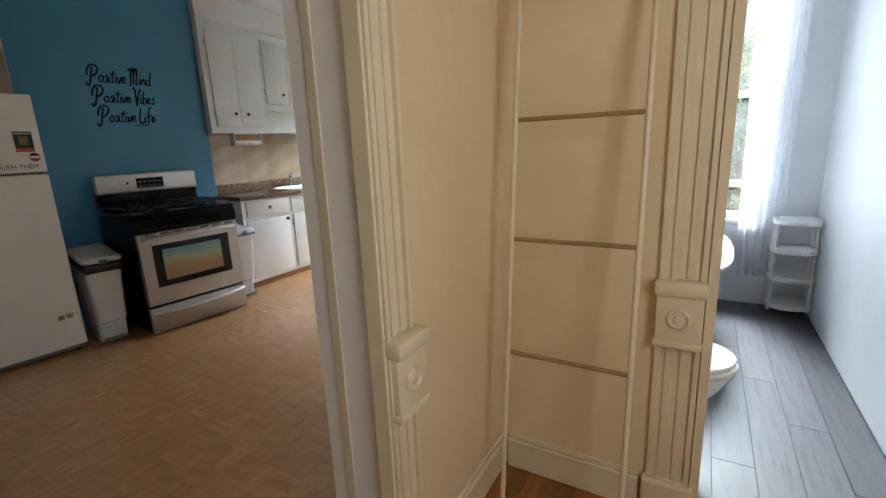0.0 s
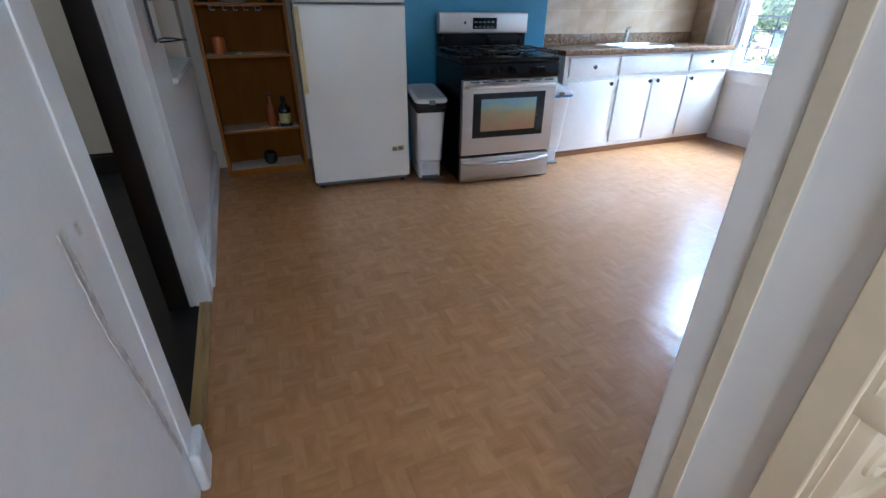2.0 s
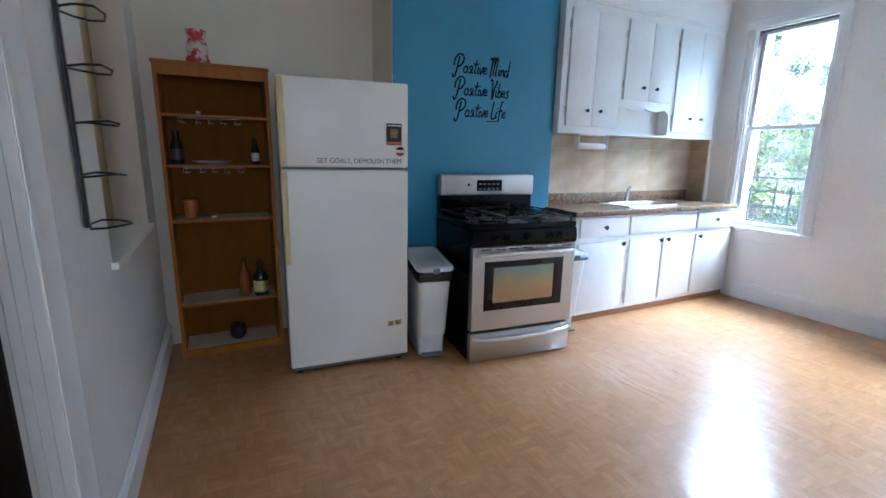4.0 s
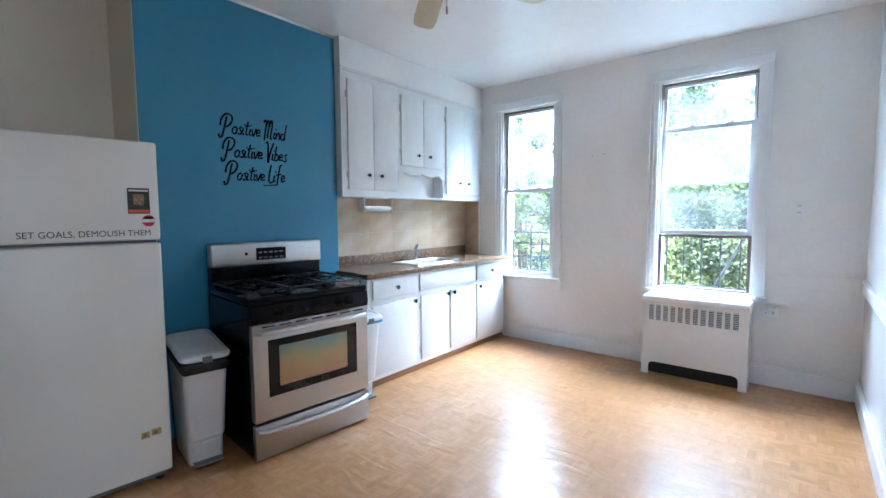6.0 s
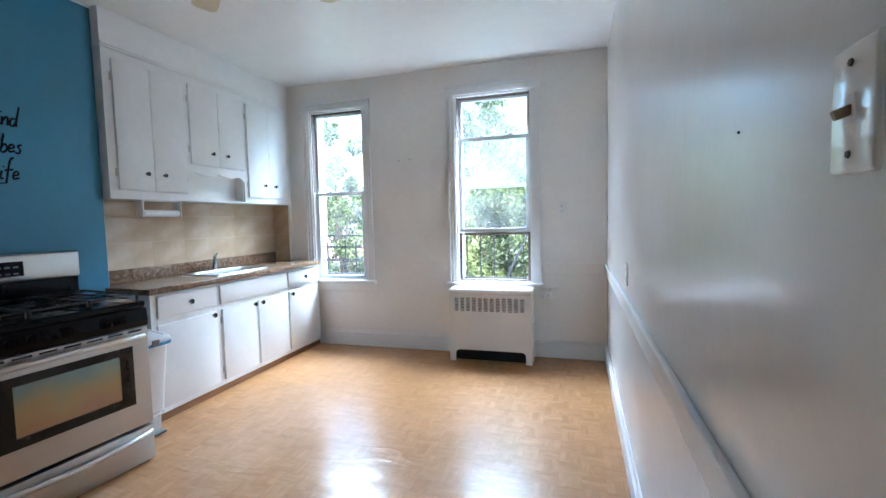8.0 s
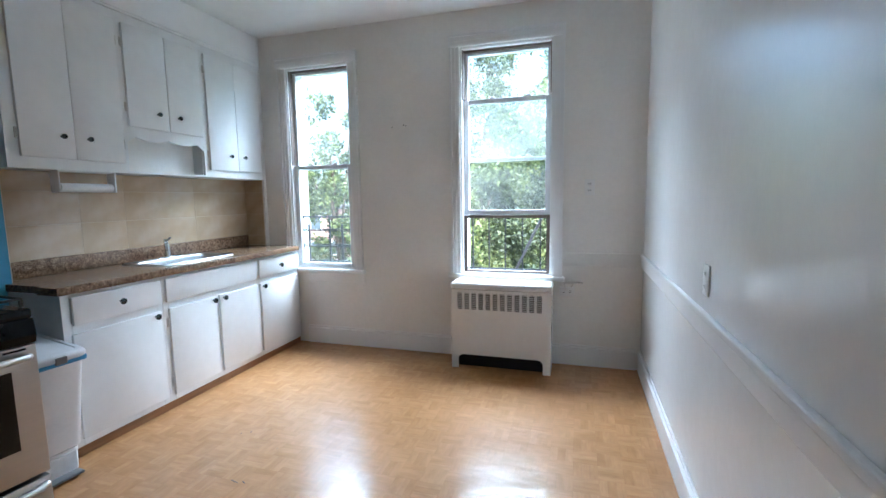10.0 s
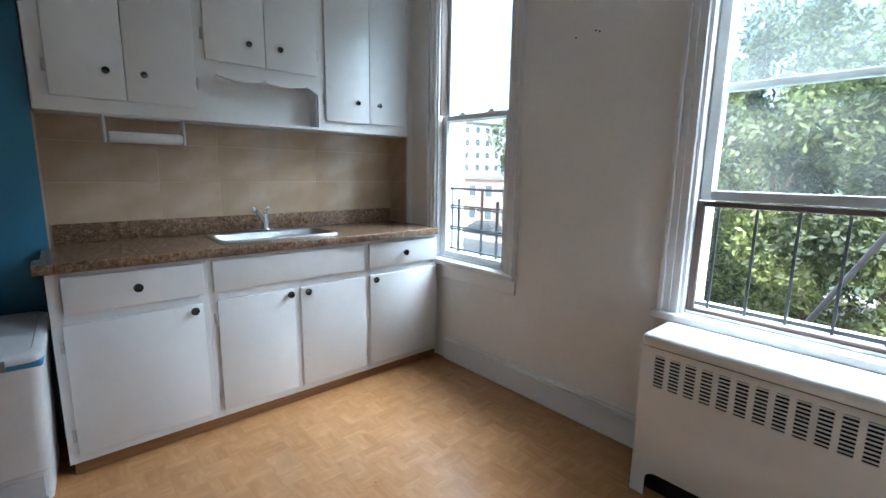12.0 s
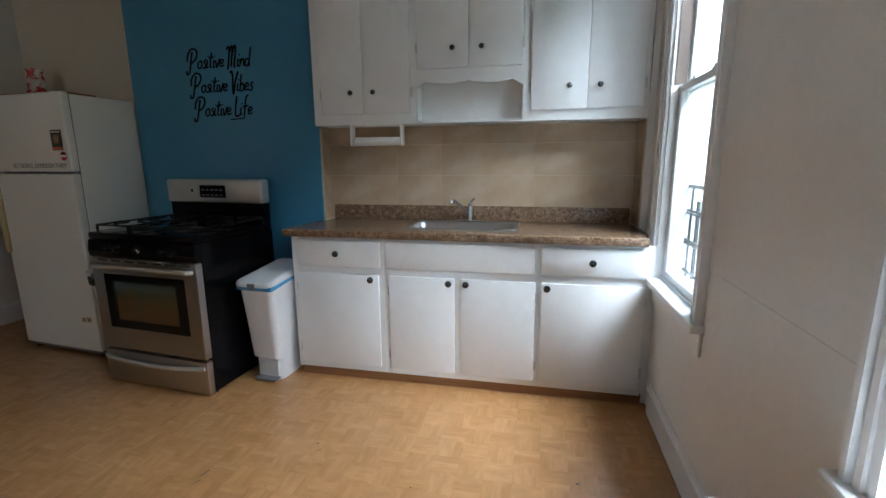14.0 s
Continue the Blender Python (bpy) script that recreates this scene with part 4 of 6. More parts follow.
FX = -2.568
cabs = [
    ("single door and drawer", 4.295, 4.860, [(4.328, 4.832, 4.790, 4.338)], (4.338, 4.842, 4.586)),
    ("double doors and a false drawer front", 4.860, 5.715, [(4.890, 5.268, 5.239, 4.898), (5.302, 5.704, 5.334, 5.698)], (4.878, 5.695, None)),
    ("single door and drawer", 5.715, 6.262, [(5.734, 6.245, 5.763, 6.238)], (5.730, 6.250, 5.984)),
]
for note, y0, y1, doors, (d0, d1, dk) in cabs:
    cab = thing("base_cabinet", pose(0, 0, 0), "white enamelled base cabinet with " + note, "kitchen cabinet", "base cabinets under the counter")
    bm = boxes((TILE_X + 0.01, FX - 0.02, y0 + 0.001, y0 + 0.018, 0.06, 0.864), (TILE_X + 0.01, FX - 0.02, y1 - 0.018, y1 - 0.001, 0.06, 0.864), (TILE_X + 0.01, FX - 0.02, y0 + 0.018, y1 - 0.018, 0.06, 0.078), (TILE_X + 0.005, TILE_X + 0.01, y0 + 0.001, y1 - 0.001, 0.06, 0.864))
    part("carcass", bm, "cab", cab)
    part("face_frame", soft(holed("x", FX - 0.02, FX, y0, y1, 0.055, 0.866, [(a + 0.012, b - 0.012, 0.115, 0.635) for a, b, *_ in doors] + [(y0 + 0.04, y1 - 0.04, 0.71, 0.83)]), 0.0012, 1), "cab", cab)
    part("drawer_front", soft(boxes((FX + 0.0005, FX + 0.019, d0, d1, 0.695, 0.843)), 0.005), "cab", cab, smooth=True)
    if dk:
        knob(cab, FX + 0.019, dk, 0.772)
    for a, b, k, hy in doors:
        door = part("door", soft(boxes((FX + 0.0005, FX + 0.019, a, b, 0.095, 0.652)), 0.005), "cab", cab, smooth=True)
        knob(door, FX + 0.019, k, 0.628)
        side = -1 if hy < (a + b) / 2 else 1
        yy = (a if side < 0 else b) + side * 0.006
        hinge(door, FX + 0.001, yy, 0.565)
        hinge(door, FX + 0.001, yy, 0.18)
structure("kickboard", boxes((FX - 0.028, FX - 0.012, 4.31, CAB_N, 0.0, 0.056)), "toe", label="brown toe board under the base cabinets")

# counter with a hole for the sink
SX0, SX1, SY0, SY1 = -3.02, -2.66, 4.955, 5.60
top = bmesh.new()
for s in ((TILE_X, SX0 + 0.015, 4.29, CAB_N - 0.002), (SX1 - 0.015, -2.535, 4.265, CAB_N - 0.03), (SX0 + 0.015, SX1 - 0.015, 4.29, SY0 + 0.015), (SX0 + 0.015, SX1 - 0.015, SY1 - 0.015, CAB_N - 0.002)):
    box(top, *s, 0.868, 0.905)
counter = part("countertop", top, "granite")
tagged(counter, "brown speckled granite-look laminate countertop on the white cabinets", "countertop")
part("front_edge", soft(boxes((-2.536, -2.527, 4.262, CAB_N - 0.028, 0.866, 0.9065)), 0.004, 3), "granite", counter, smooth=True)
part("backsplash_strip", soft(boxes((TILE_X + 0.001, TILE_X + 0.02, 4.34, 6.243, 0.9055, 1.0)), 0.004), "granite", counter, smooth=True)
splash_wall = thing("tile_backing", pose(0, 0, 0), "", "")
tagged(splash_wall, "tan tiled splashback between counter and wall cabinets", "", kind="structure")
structure("grout", boxes((TILE_X - 0.0118, TILE_X - 0.0008, CHIM_N, CAB_N, 0.86, 1.52), (TILE_X - 0.004, CHIM_X - 0.01, CHIM_N - 0.001, CHIM_N + 0.009, 0.905, 1.50), (TILE_X - 0.004, -2.90, CAB_N - 0.010, CAB_N + 0.001, 0.905, 1.50)), "grout", splash_wall, "pale tile grout")

# stainless sink and tap
sink = thing("sink", pose((SX0 + SX1) / 2, (SY0 + SY1) / 2, 0.905), "stainless steel drop-in kitchen sink", "sink")
hx, hy = (SX1 - SX0) / 2, (SY1 - SY0) / 2
bm = bmesh.new()


def ring(bm, ax, ay, z, r, cx=0.0, n=6):
    out = []
    for sx, sy, a0 in ((1, 1, 0), (-1, 1, 90), (-1, -1, 180), (1, -1, 270)):
        for k in range(n + 1):
            a = radians(a0 + 90 * k / n)
            out.append(bm.verts.new((cx + sx * (ax - r) + r * math.cos(a), sy * (ay - r) + r * math.sin(a), z)))
    return out


rings = [ring(bm, hx, hy, 0.001, 0.03), ring(bm, hx - 0.004, hy - 0.004, 0.008, 0.03), ring(bm, hx - 0.055, hy - 0.022, 0.008, 0.05, 0.03), ring(bm, hx - 0.062, hy - 0.03, -0.005, 0.05, 0.03), ring(bm, hx - 0.075, hy - 0.045, -0.15, 0.06, 0.03), ring(bm, hx - 0.10, hy - 0.07, -0.165, 0.05, 0.03)]
for a, b in zip(rings, rings[1:]):
    for i in range(len(a)):
        j = (i + 1) % len(a)
        bm.faces.new((a[i], a[j], b[j], b[i]))
bm.faces.new(rings[-1])
part("basin", bm, "sinksteel", sink, smooth=True)
part("drain", lathe([(0.0, 0.0), (0.038, 0.0), (0.040, 0.003), (0.030, 0.004), (0.0, 0.002)], 20, (0.03, 0, -0.165)), "chrome", sink, "round steel drain", smooth=True)
tap = thing("faucet", pose(SX0 + 0.035, 5.29, 0.914), "chrome single-lever kitchen faucet with a short spout", "faucet")
part("base_plate", moved(soft(boxes((-0.026, 0.026, -0.10, 0.10, 0, 0.010)), 0.004, 2), Matrix.Identity(4)), "chrome", tap, smooth=True)
part("body", lathe([(0.024, 0.008), (0.022, 0.05), (0.020, 0.085), (0.016, 0.10), (0.0, 0.105)], 20), "chrome", tap, smooth=True)
part("spout", tube([(0.0, -0.005, 0.045), (0.03, -0.035, 0.080), (0.06, -0.065, 0.115), (0.085, -0.085, 0.135), (0.10, -0.097, 0.135), (0.104, -0.10, 0.12)], 0.011, 12), "chrome", tap, smooth=True)
part("lever", merge(tube([(0.0, 0.0, 0.10), (-0.004, 0.008, 0.125), (0.010, 0.028, 0.145)], 0.008, 10), lathe([(0.0, 0), (0.013, 0.004), (0.012, 0.014), (0, 0.018)], 14, (0.0, 0.0, 0.10))), "chrome", tap, smooth=True)

# ---- wall cabinets ----
UX = -2.885
uppers = [
    ("wall_cabinet", "two tall doors beside the chimney breast", 4.328, 4.968, 1.505, [(4.385, 4.655, 4.585, 1.565, 4.39), (4.657, 4.947, 4.727, 1.565, 4.94)], 1.687),
    ("wall_cabinet", "two short doors and a scalloped niche", 4.968, 5.612, 1.505, [(4.995, 5.293, 5.204, 1.805, 5.0), (5.297, 5.592, 5.369, 1.805, 5.59)], 1.908),
    ("wall_cabinet", "two tall doors beside the window", 5.612, 6.262, 1.505, [(5.643, 5.945, 5.849, 1.562, 5.65), (5.947, 6.235, 6.008, 1.566, 6.22)], 1.682),
]
DT = 2.44
for name, note, y0, y1, z0, doors, kz in uppers:
    cab = thing(name, pose(0, 0, 0), "white wall cabinet with " + note, "kitchen cabinet", "wall cabinets above the counter")
    short = doors[0][3] > 1.7
    zb = 1.785 if short else z0
    for kind, span in (("side_panel", (TILE_X + 0.001, UX - 0.018, y0 + 0.001, y0 + 0.018, z0, 2.50)), ("side_panel", (TILE_X + 0.001, UX - 0.018, y1 - 0.018, y1 - 0.001, z0, 2.50)), ("bottom_panel", (TILE_X + 0.001, UX - 0.018, y0 + 0.018, y1 - 0.018, z0, z0 + 0.016)), ("back_panel", (TILE_X + 0.001, TILE_X + 0.006, y0 + 0.018, y1 - 0.018, z0 + 0.016, 2.50))):
        part(kind, boxes(span), "cab", cab)
    if short:
        part("shelf", boxes((TILE_X + 0.006, UX - 0.018, y0 + 0.018, y1 - 0.018, zb, zb + 0.016)), "cab", cab)
    hole = [(a + 0.012, b - 0.012, (1.82 if short else z0 + 0.07), DT - 0.02) for a, b, *_ in doors]
    if short:
        hole.append((y0 + 0.012, y1 - 0.012, z0 + 0.013, 1.745))
    part("face_frame", holed("x", UX - 0.018, UX, y0, y1, z0, 2.50, hole), "cab", cab)
    if short:
        bm = bmesh.new()
        n, ya, yb = 48, y0 + 0.012, y1 - 0.012
        tops, bots = [], []
        for i in range(n + 1):
            u = i / n
            v = abs(2 * u - 1)
            z = 1.742 - 0.020 * abs(math.sin(v * math.pi * 1.25)) ** 0.8 + 0.008 * max(0.0, 1 - v / 0.04) - (0.026 * ((v - 0.80) / 0.20) ** 1.3 if v > 0.80 else 0)
            y = ya + (yb - ya) * u
            tops.append((bm.verts.new((UX - 0.0005, y, 1.747)), bm.verts.new((UX - 0.015, y, 1.747))))
            bots.append((bm.verts.new((UX - 0.0005, y, z)), bm.verts.new((UX - 0.015, y, z))))
        for i in range(n):
            bm.faces.new((tops[i][0], tops[i + 1][0], bots[i + 1][0], bots[i][0]))
            bm.faces.new((tops[i][1], bots[i][1], bots[i + 1][1], tops[i + 1][1]))
            bm.faces.new((bots[i][0], bots[i + 1][0], bots[i + 1][1], bots[i][1]))
        part("valance", bm, "cab", cab, "scalloped white valance")
        part("niche_panel", boxes((UX - 0.112, UX - 0.106, y0 + 0.018, y1 - 0.018, z0 + 0.016, 1.78)), "wall", cab, "warm white back of the open niche")
    for a, b, k, dz, hy in doors:
        door = part("door", soft(boxes((UX + 0.0005, UX + 0.018, a, b, dz, DT)), 0.004), "cab", cab, smooth=True)
        knob(door, UX + 0.018, k, kz, 0.015)
        side = -1 if hy < (a + b) / 2 else 1
        yy = (a if side < 0 else b) + side * 0.006
        hinge(door, UX + 0.001, yy, dz + 0.12)
        hinge(door, UX + 0.001, yy, DT - 0.12)
structure("soffit", soft(boxes((TILE_X - 0.01, UX + 0.006, 4.322, CAB_N - 0.001, 2.502, CEIL - 0.001)), 0.003), "ceiling", label="white painted boxing above the wall cabinets")
structure("trim", soft(boxes((UX + 0.006, UX + 0.016, 4.322, CAB_N - 0.001, 2.515, 2.53)), 0.003), "trim", label="thin white bead above the wall cabinets")

holder = thing("paper_towel_holder", pose(-2.93, 4.725, 1.505), "white plastic paper towel holder under the cabinet", "paper towel holder")
for y in (-0.165, 0.155):
    part("bracket", soft(boxes((-0.02, 0.045, y - 0.006, y + 0.006, -0.125, 0), ), 0.005), "plastic", holder, smooth=True)
part("roller", moved(lathe([(0.0, -0.155), (0.024, -0.152), (0.026, -0.14), (0.026, 0.14), (0.024, 0.145), (0, 0.147)], 20), pose(0.012, -0.003, -0.098, 90, 0, 0)), "plastic", holder, smooth=True)
part("top_plate", boxes((-0.02, 0.03, -0.159, 0.149, -0.008, -0.0005)), "plastic", holder)

# ---- fridge ----
fr = thing("refrigerator", pose(-2.528, 2.522, 0, 0, 0, -5.2) @ Matrix.Diagonal((1, 1, 0.988, 1)), "old white top-freezer refrigerator with yellowed handle strips beside the bookcase", "refrigerator")
FW, FD = 0.362, 0.62
part("cabinet_body", soft(boxes((-FD, -0.055, -FW + 0.004, FW - 0.004, 0.045, 1.725)), 0.008), "fridge", fr, smooth=True)
fdoor = part("freezer_door", soft(boxes((-0.05, 0, -FW, FW, 1.252, 1.735)), 0.012, 3), "fridge", fr, smooth=True)
mdoor = part("main_door", soft(boxes((-0.05, 0, -FW, FW, 0.045, 1.238)), 0.012, 3), "fridge", fr, smooth=True)
part("gasket", boxes((-0.056, -0.049, -FW + 0.01, FW - 0.01, 0.09, 1.72)), "grey", fr)
part("handle", soft(boxes((0.0, 0.022, -FW - 0.002, -FW + 0.035, 1.262, 1.725)), 0.008, 2), "fridge_old", fdoor, "yellowed freezer door handle strip", smooth=True)
part("handle", soft(boxes((0.0, 0.022, -FW - 0.002, -FW + 0.035, 0.70, 1.225)), 0.008, 2), "fridge_old", mdoor, "yellowed refrigerator door handle strip", smooth=True)
part("grille", boxes((-0.04, -0.025, -FW + 0.02, FW - 0.02, 0.02, 0.07)), "grey", fr)
for y in (-0.31, 0.31):
    part("foot", lathe([(0.0, 0), (0.02, 0), (0.02, 0.03), (0.012, 0.05)], 12, (-0.045, y, 0)), "blackmat", fr)
    part("foot", lathe([(0.0, 0), (0.02, 0), (0.02, 0.03), (0.012, 0.05)], 12, (-0.55, y, 0)), "blackmat", fr)


def words(name, text, size, material, parent, m, spread=1.0, depth=0.0004, slant=0.0):
    """Lettering, turned into a mesh and stood at m; it reads along local x, up is local y."""
    cu = bpy.data.curves.new(name, "FONT")
    cu.body, cu.size, cu.extrude, cu.space_character, cu.shear, cu.align_x, cu.align_y = text, size, depth, spread, slant, "LEFT", "BOTTOM"
    tmp = new(name + "_tmp", cu)
    bpy.context.view_layer.update()
    me = bpy.data.meshes.new_from_object(tmp.evaluated_get(bpy.context.evaluated_depsgraph_get()))
    bpy.data.objects.remove(tmp)
    me.transform(m)
    me.materials.clear()
    me.materials.append(M[material])
    ob = new(name, me)
    ob.parent = parent
    return ob


FACE = Matrix(((0, 0, 1, 0), (1, 0, 0, 0), (0, 1, 0, 0), (0, 0, 0, 1)))
slogan = words("lettering", "SET GOALS, DEMOLISH THEM", 0.040, "inkgrey", fdoor, Matrix.Translation((0.0006, -0.165, 1.268)) @ FACE @ Matrix.Diagonal((0.92, 1, 1, 1)), 1.0)
tagged(slogan, "dark stick-on lettering")
magnet = thing("fridge_magnet", fr.matrix_world @ Matrix.Translation((0.0015, 0.275, 1.445)), "dark picture magnet with an orange band on the freezer door", "fridge magnet")
part("card", boxes((0, 0.003, -0.045, 0.045, -0.062, 0.062)), "magnet", magnet)
part("picture", boxes((0.0031, 0.0036, -0.022, 0.022, -0.02, 0.032)), "magnet_img", magnet)
part("band", boxes((0.0031, 0.0037, -0.042, 0.042, -0.058, -0.042)), "orange", magnet)
part("band", boxes((0.0031, 0.0037, -0.040, 0.040, 0.046, 0.054)), "label_w", magnet)
stick = thing("sticker", fr.matrix_world @ Matrix.Translation((0.0015, 0.312, 1.348)), "small round red, white and black sticker on the freezer door", "sticker")
part("disc", moved(lathe([(0, 0), (0.028, 0), (0.028, 0.001), (0, 0.001)], 28), FACE), "red", stick)
part("white_part", boxes((0.0011, 0.0015, -0.0265, 0.0265, -0.008, 0.008)), "label_w", stick)
part("black_part", boxes((0.0011, 0.0015, -0.018, 0.018, 0.0085, 0.020)), "ink", stick)
seal = thing("sticker", fr.matrix_world @ Matrix.Translation((0.0015, 0.275, 0.268)), "small torn gold sticker low on the refrigerator door", "sticker")
part("gold_part", boxes((0, 0.0008, -0.045, -0.008, -0.018, 0.014), (0, 0.0008, 0.0, 0.042, -0.014, 0.019)), "gold", seal)
part("dark_part", boxes((0.0009, 0.0013, -0.036, -0.018, -0.010, 0.008)), "grey", seal)
part("dark_part", boxes((0.0009, 0.0013, 0.008, 0.026, -0.008, 0.010)), "grey", seal)

# ---- stove ----
st = thing("stove", pose(-2.222, 3.583, 0, 0, 0, -5.0), "black and stainless steel gas range with a back panel", "gas stove")
SW, SD = 0.378, 0.63
part("body", soft(boxes((-SD, -0.045, -SW, SW, 0.018, 0.865)), 0.004), "black", st)
part("cooktop", soft(boxes((-SD, -0.005, -SW, SW, 0.866, 0.905)), 0.010, 3), "black", st, smooth=True)
bm = bmesh.new()
prof = [(-0.045, 0.768), (-0.002, 0.768), (0.006, 0.80), (-0.004, 0.865), (-0.045, 0.865)]
v0 = [bm.verts.new((x, -SW, z)) for x, z in prof]
v1 = [bm.verts.new((x, SW, z)) for x, z in prof]
bm.faces.new(v0)
bm.faces.new(v1[::-1])
for i in range(5):
    bm.faces.new((v0[i], v0[(i + 1) % 5], v1[(i + 1) % 5], v1[i]))
panel = part("control_panel", bm, "black", st)
for y in (-0.225, -0.145, 0.0, 0.165, 0.235):
    k = lathe([(0.030, 0), (0.030, 0.006), (0.022, 0.010), (0.019, 0.030), (0.016, 0.034), (0, 0.035)], 20)
    k = merge(k, soft(boxes((-0.019, 0.019, -0.005, 0.005, 0.030, 0.041)), 0.002, 1))
    part("knob", moved(k, pose(0.000, y, 0.820, 0, 98, 0)), "black", panel, "glossy black burner knob", smooth=True)
odoor = part("oven_door", soft(plate(-0.045, 0.0, (-SW + 0.003, SW - 0.003, 0.222, 0.762), (-0.255, 0.255, 0.385, 0.635)), 0.003, 1), "steel", st)
part("window_surround", soft(plate(-0.010, 0.0015, (-0.292, 0.288, 0.352, 0.672), (-0.228, 0.222, 0.398, 0.630)), 0.001, 1), "ovenglass", odoor, "black glass border")
part("window", boxes((-0.012, -0.004, -0.25, 0.25, 0.39, 0.63)), "ovenpane", odoor, "oven window with the room's reflection put into its colour")
part("handle", tube([(0.0, -0.35, 0.715), (0.026, -0.335, 0.718), (0.040, -0.22, 0.722), (0.045, 0, 0.724), (0.040, 0.22, 0.722), (0.026, 0.335, 0.718), (0.0, 0.35, 0.715)], 0.0125, 12), "silver", odoor, "curved steel door handle", smooth=True)
vents = bmesh.new()
for i in range(7):
    y = -0.32 + i * 0.098
    box(vents, 0.0, 0.0015, y, y + 0.072, 0.745, 0.753)
part("vent", vents, "black", odoor)
drawer = part("drawer", soft(boxes((-0.045, 0.0, -SW + 0.003, SW - 0.003, 0.012, 0.205)), 0.006, 2), "steel", st, smooth=True)
part("handle", tube([(0.0, -0.36, 0.172), (0.016, -0.33, 0.170), (0.024, -0.15, 0.158), (0.026, 0, 0.154), (0.024, 0.15, 0.158), (0.016, 0.33, 0.170), (0.0, 0.36, 0.172)], 0.013, 12), "silver", drawer, "curved steel drawer handle", smooth=True)
riser = part("back_riser", soft(boxes((-SD, -SD + 0.055, -SW + 0.004, SW - 0.004, 0.906, 1.03)), 0.004), "black", st)
bpan = part("back_panel", soft(boxes((-SD - 0.004, -SD + 0.075, -SW, SW, 1.03, 1.178)), 0.014, 3), "silver", st, "silver curved back panel", smooth=True)
part("display", soft(boxes((-SD + 0.0745, -SD + 0.0775, -0.10, 0.105, 1.062, 1.142)), 0.001, 1), "black", bpan, "black clock display")
part("button", boxes((-SD + 0.0745, -SD + 0.0765, -0.172, -0.155, 1.098, 1.116)), "ink", bpan)
for i in range(5):
    for j in range(2):
        part("key", boxes((-SD + 0.0776, -SD + 0.0782, -0.085 + i * 0.036, -0.062 + i * 0.036, 1.072 + j * 0.035, 1.082 + j * 0.035)), "grey", bpan)
for bx_, by_, br in ((-0.19, -0.21, 0.045), (-0.19, 0.21, 0.052), (-0.44, -0.21, 0.042), (-0.44, 0.21, 0.036), (-0.315, 0.0, 0.05)):
    part("burner", lathe([(0, 0), (br, 0), (br, 0.010), (br * 0.75, 0.012), (br * 0.75, 0.018), (br * 0.4, 0.021), (0, 0.021)], 20, (bx_, by_, 0.9055)), "iron", st, "black burner cap", smooth=True)
for c in (-0.252, 0.0, 0.252):
    g = bmesh.new()
    h, zt = 0.118, 0.944
    for y in (c - h, c + h):
        box(g, -0.565, -0.055, y - 0.005, y + 0.005, zt - 0.010, zt)
    for x in (-0.56, -0.315, -0.06):
        box(g, x - 0.005, x + 0.005, c - h + 0.005, c + h - 0.005, zt - 0.010, zt)
    for x in (-0.19, -0.44):
        box(g, x - 0.004, x + 0.004, c - h + 0.005, c - 0.03, zt - 0.004, zt + 0.004)
        box(g, x - 0.004, x + 0.004, c + 0.03, c + h - 0.005, zt - 0.004, zt + 0.004)
        box(g, x - 0.12, x - 0.03, c - 0.004, c + 0.004, zt - 0.004, zt + 0.004)
        box(g, x + 0.03, x + 0.12, c - 0.004, c + 0.004, zt - 0.004, zt + 0.004)
    for x in (-0.56, -0.06):
        for y in (c - h, c + h):
            box(g, x - 0.006, x + 0.006, y - 0.006, y + 0.006, 0.9055, zt - 0.010)
    part("grate", soft(g, 0.0015, 1), "iron", st, "cast iron grate")
for x in (-0.57, -0.07):
    for y in (-0.34, 0.34):
        part("foot", lathe([(0, 0), (0.018, 0), (0.018, 0.02), (0.010, 0.031)], 12, (x, y, 0)), "blackmat", st)


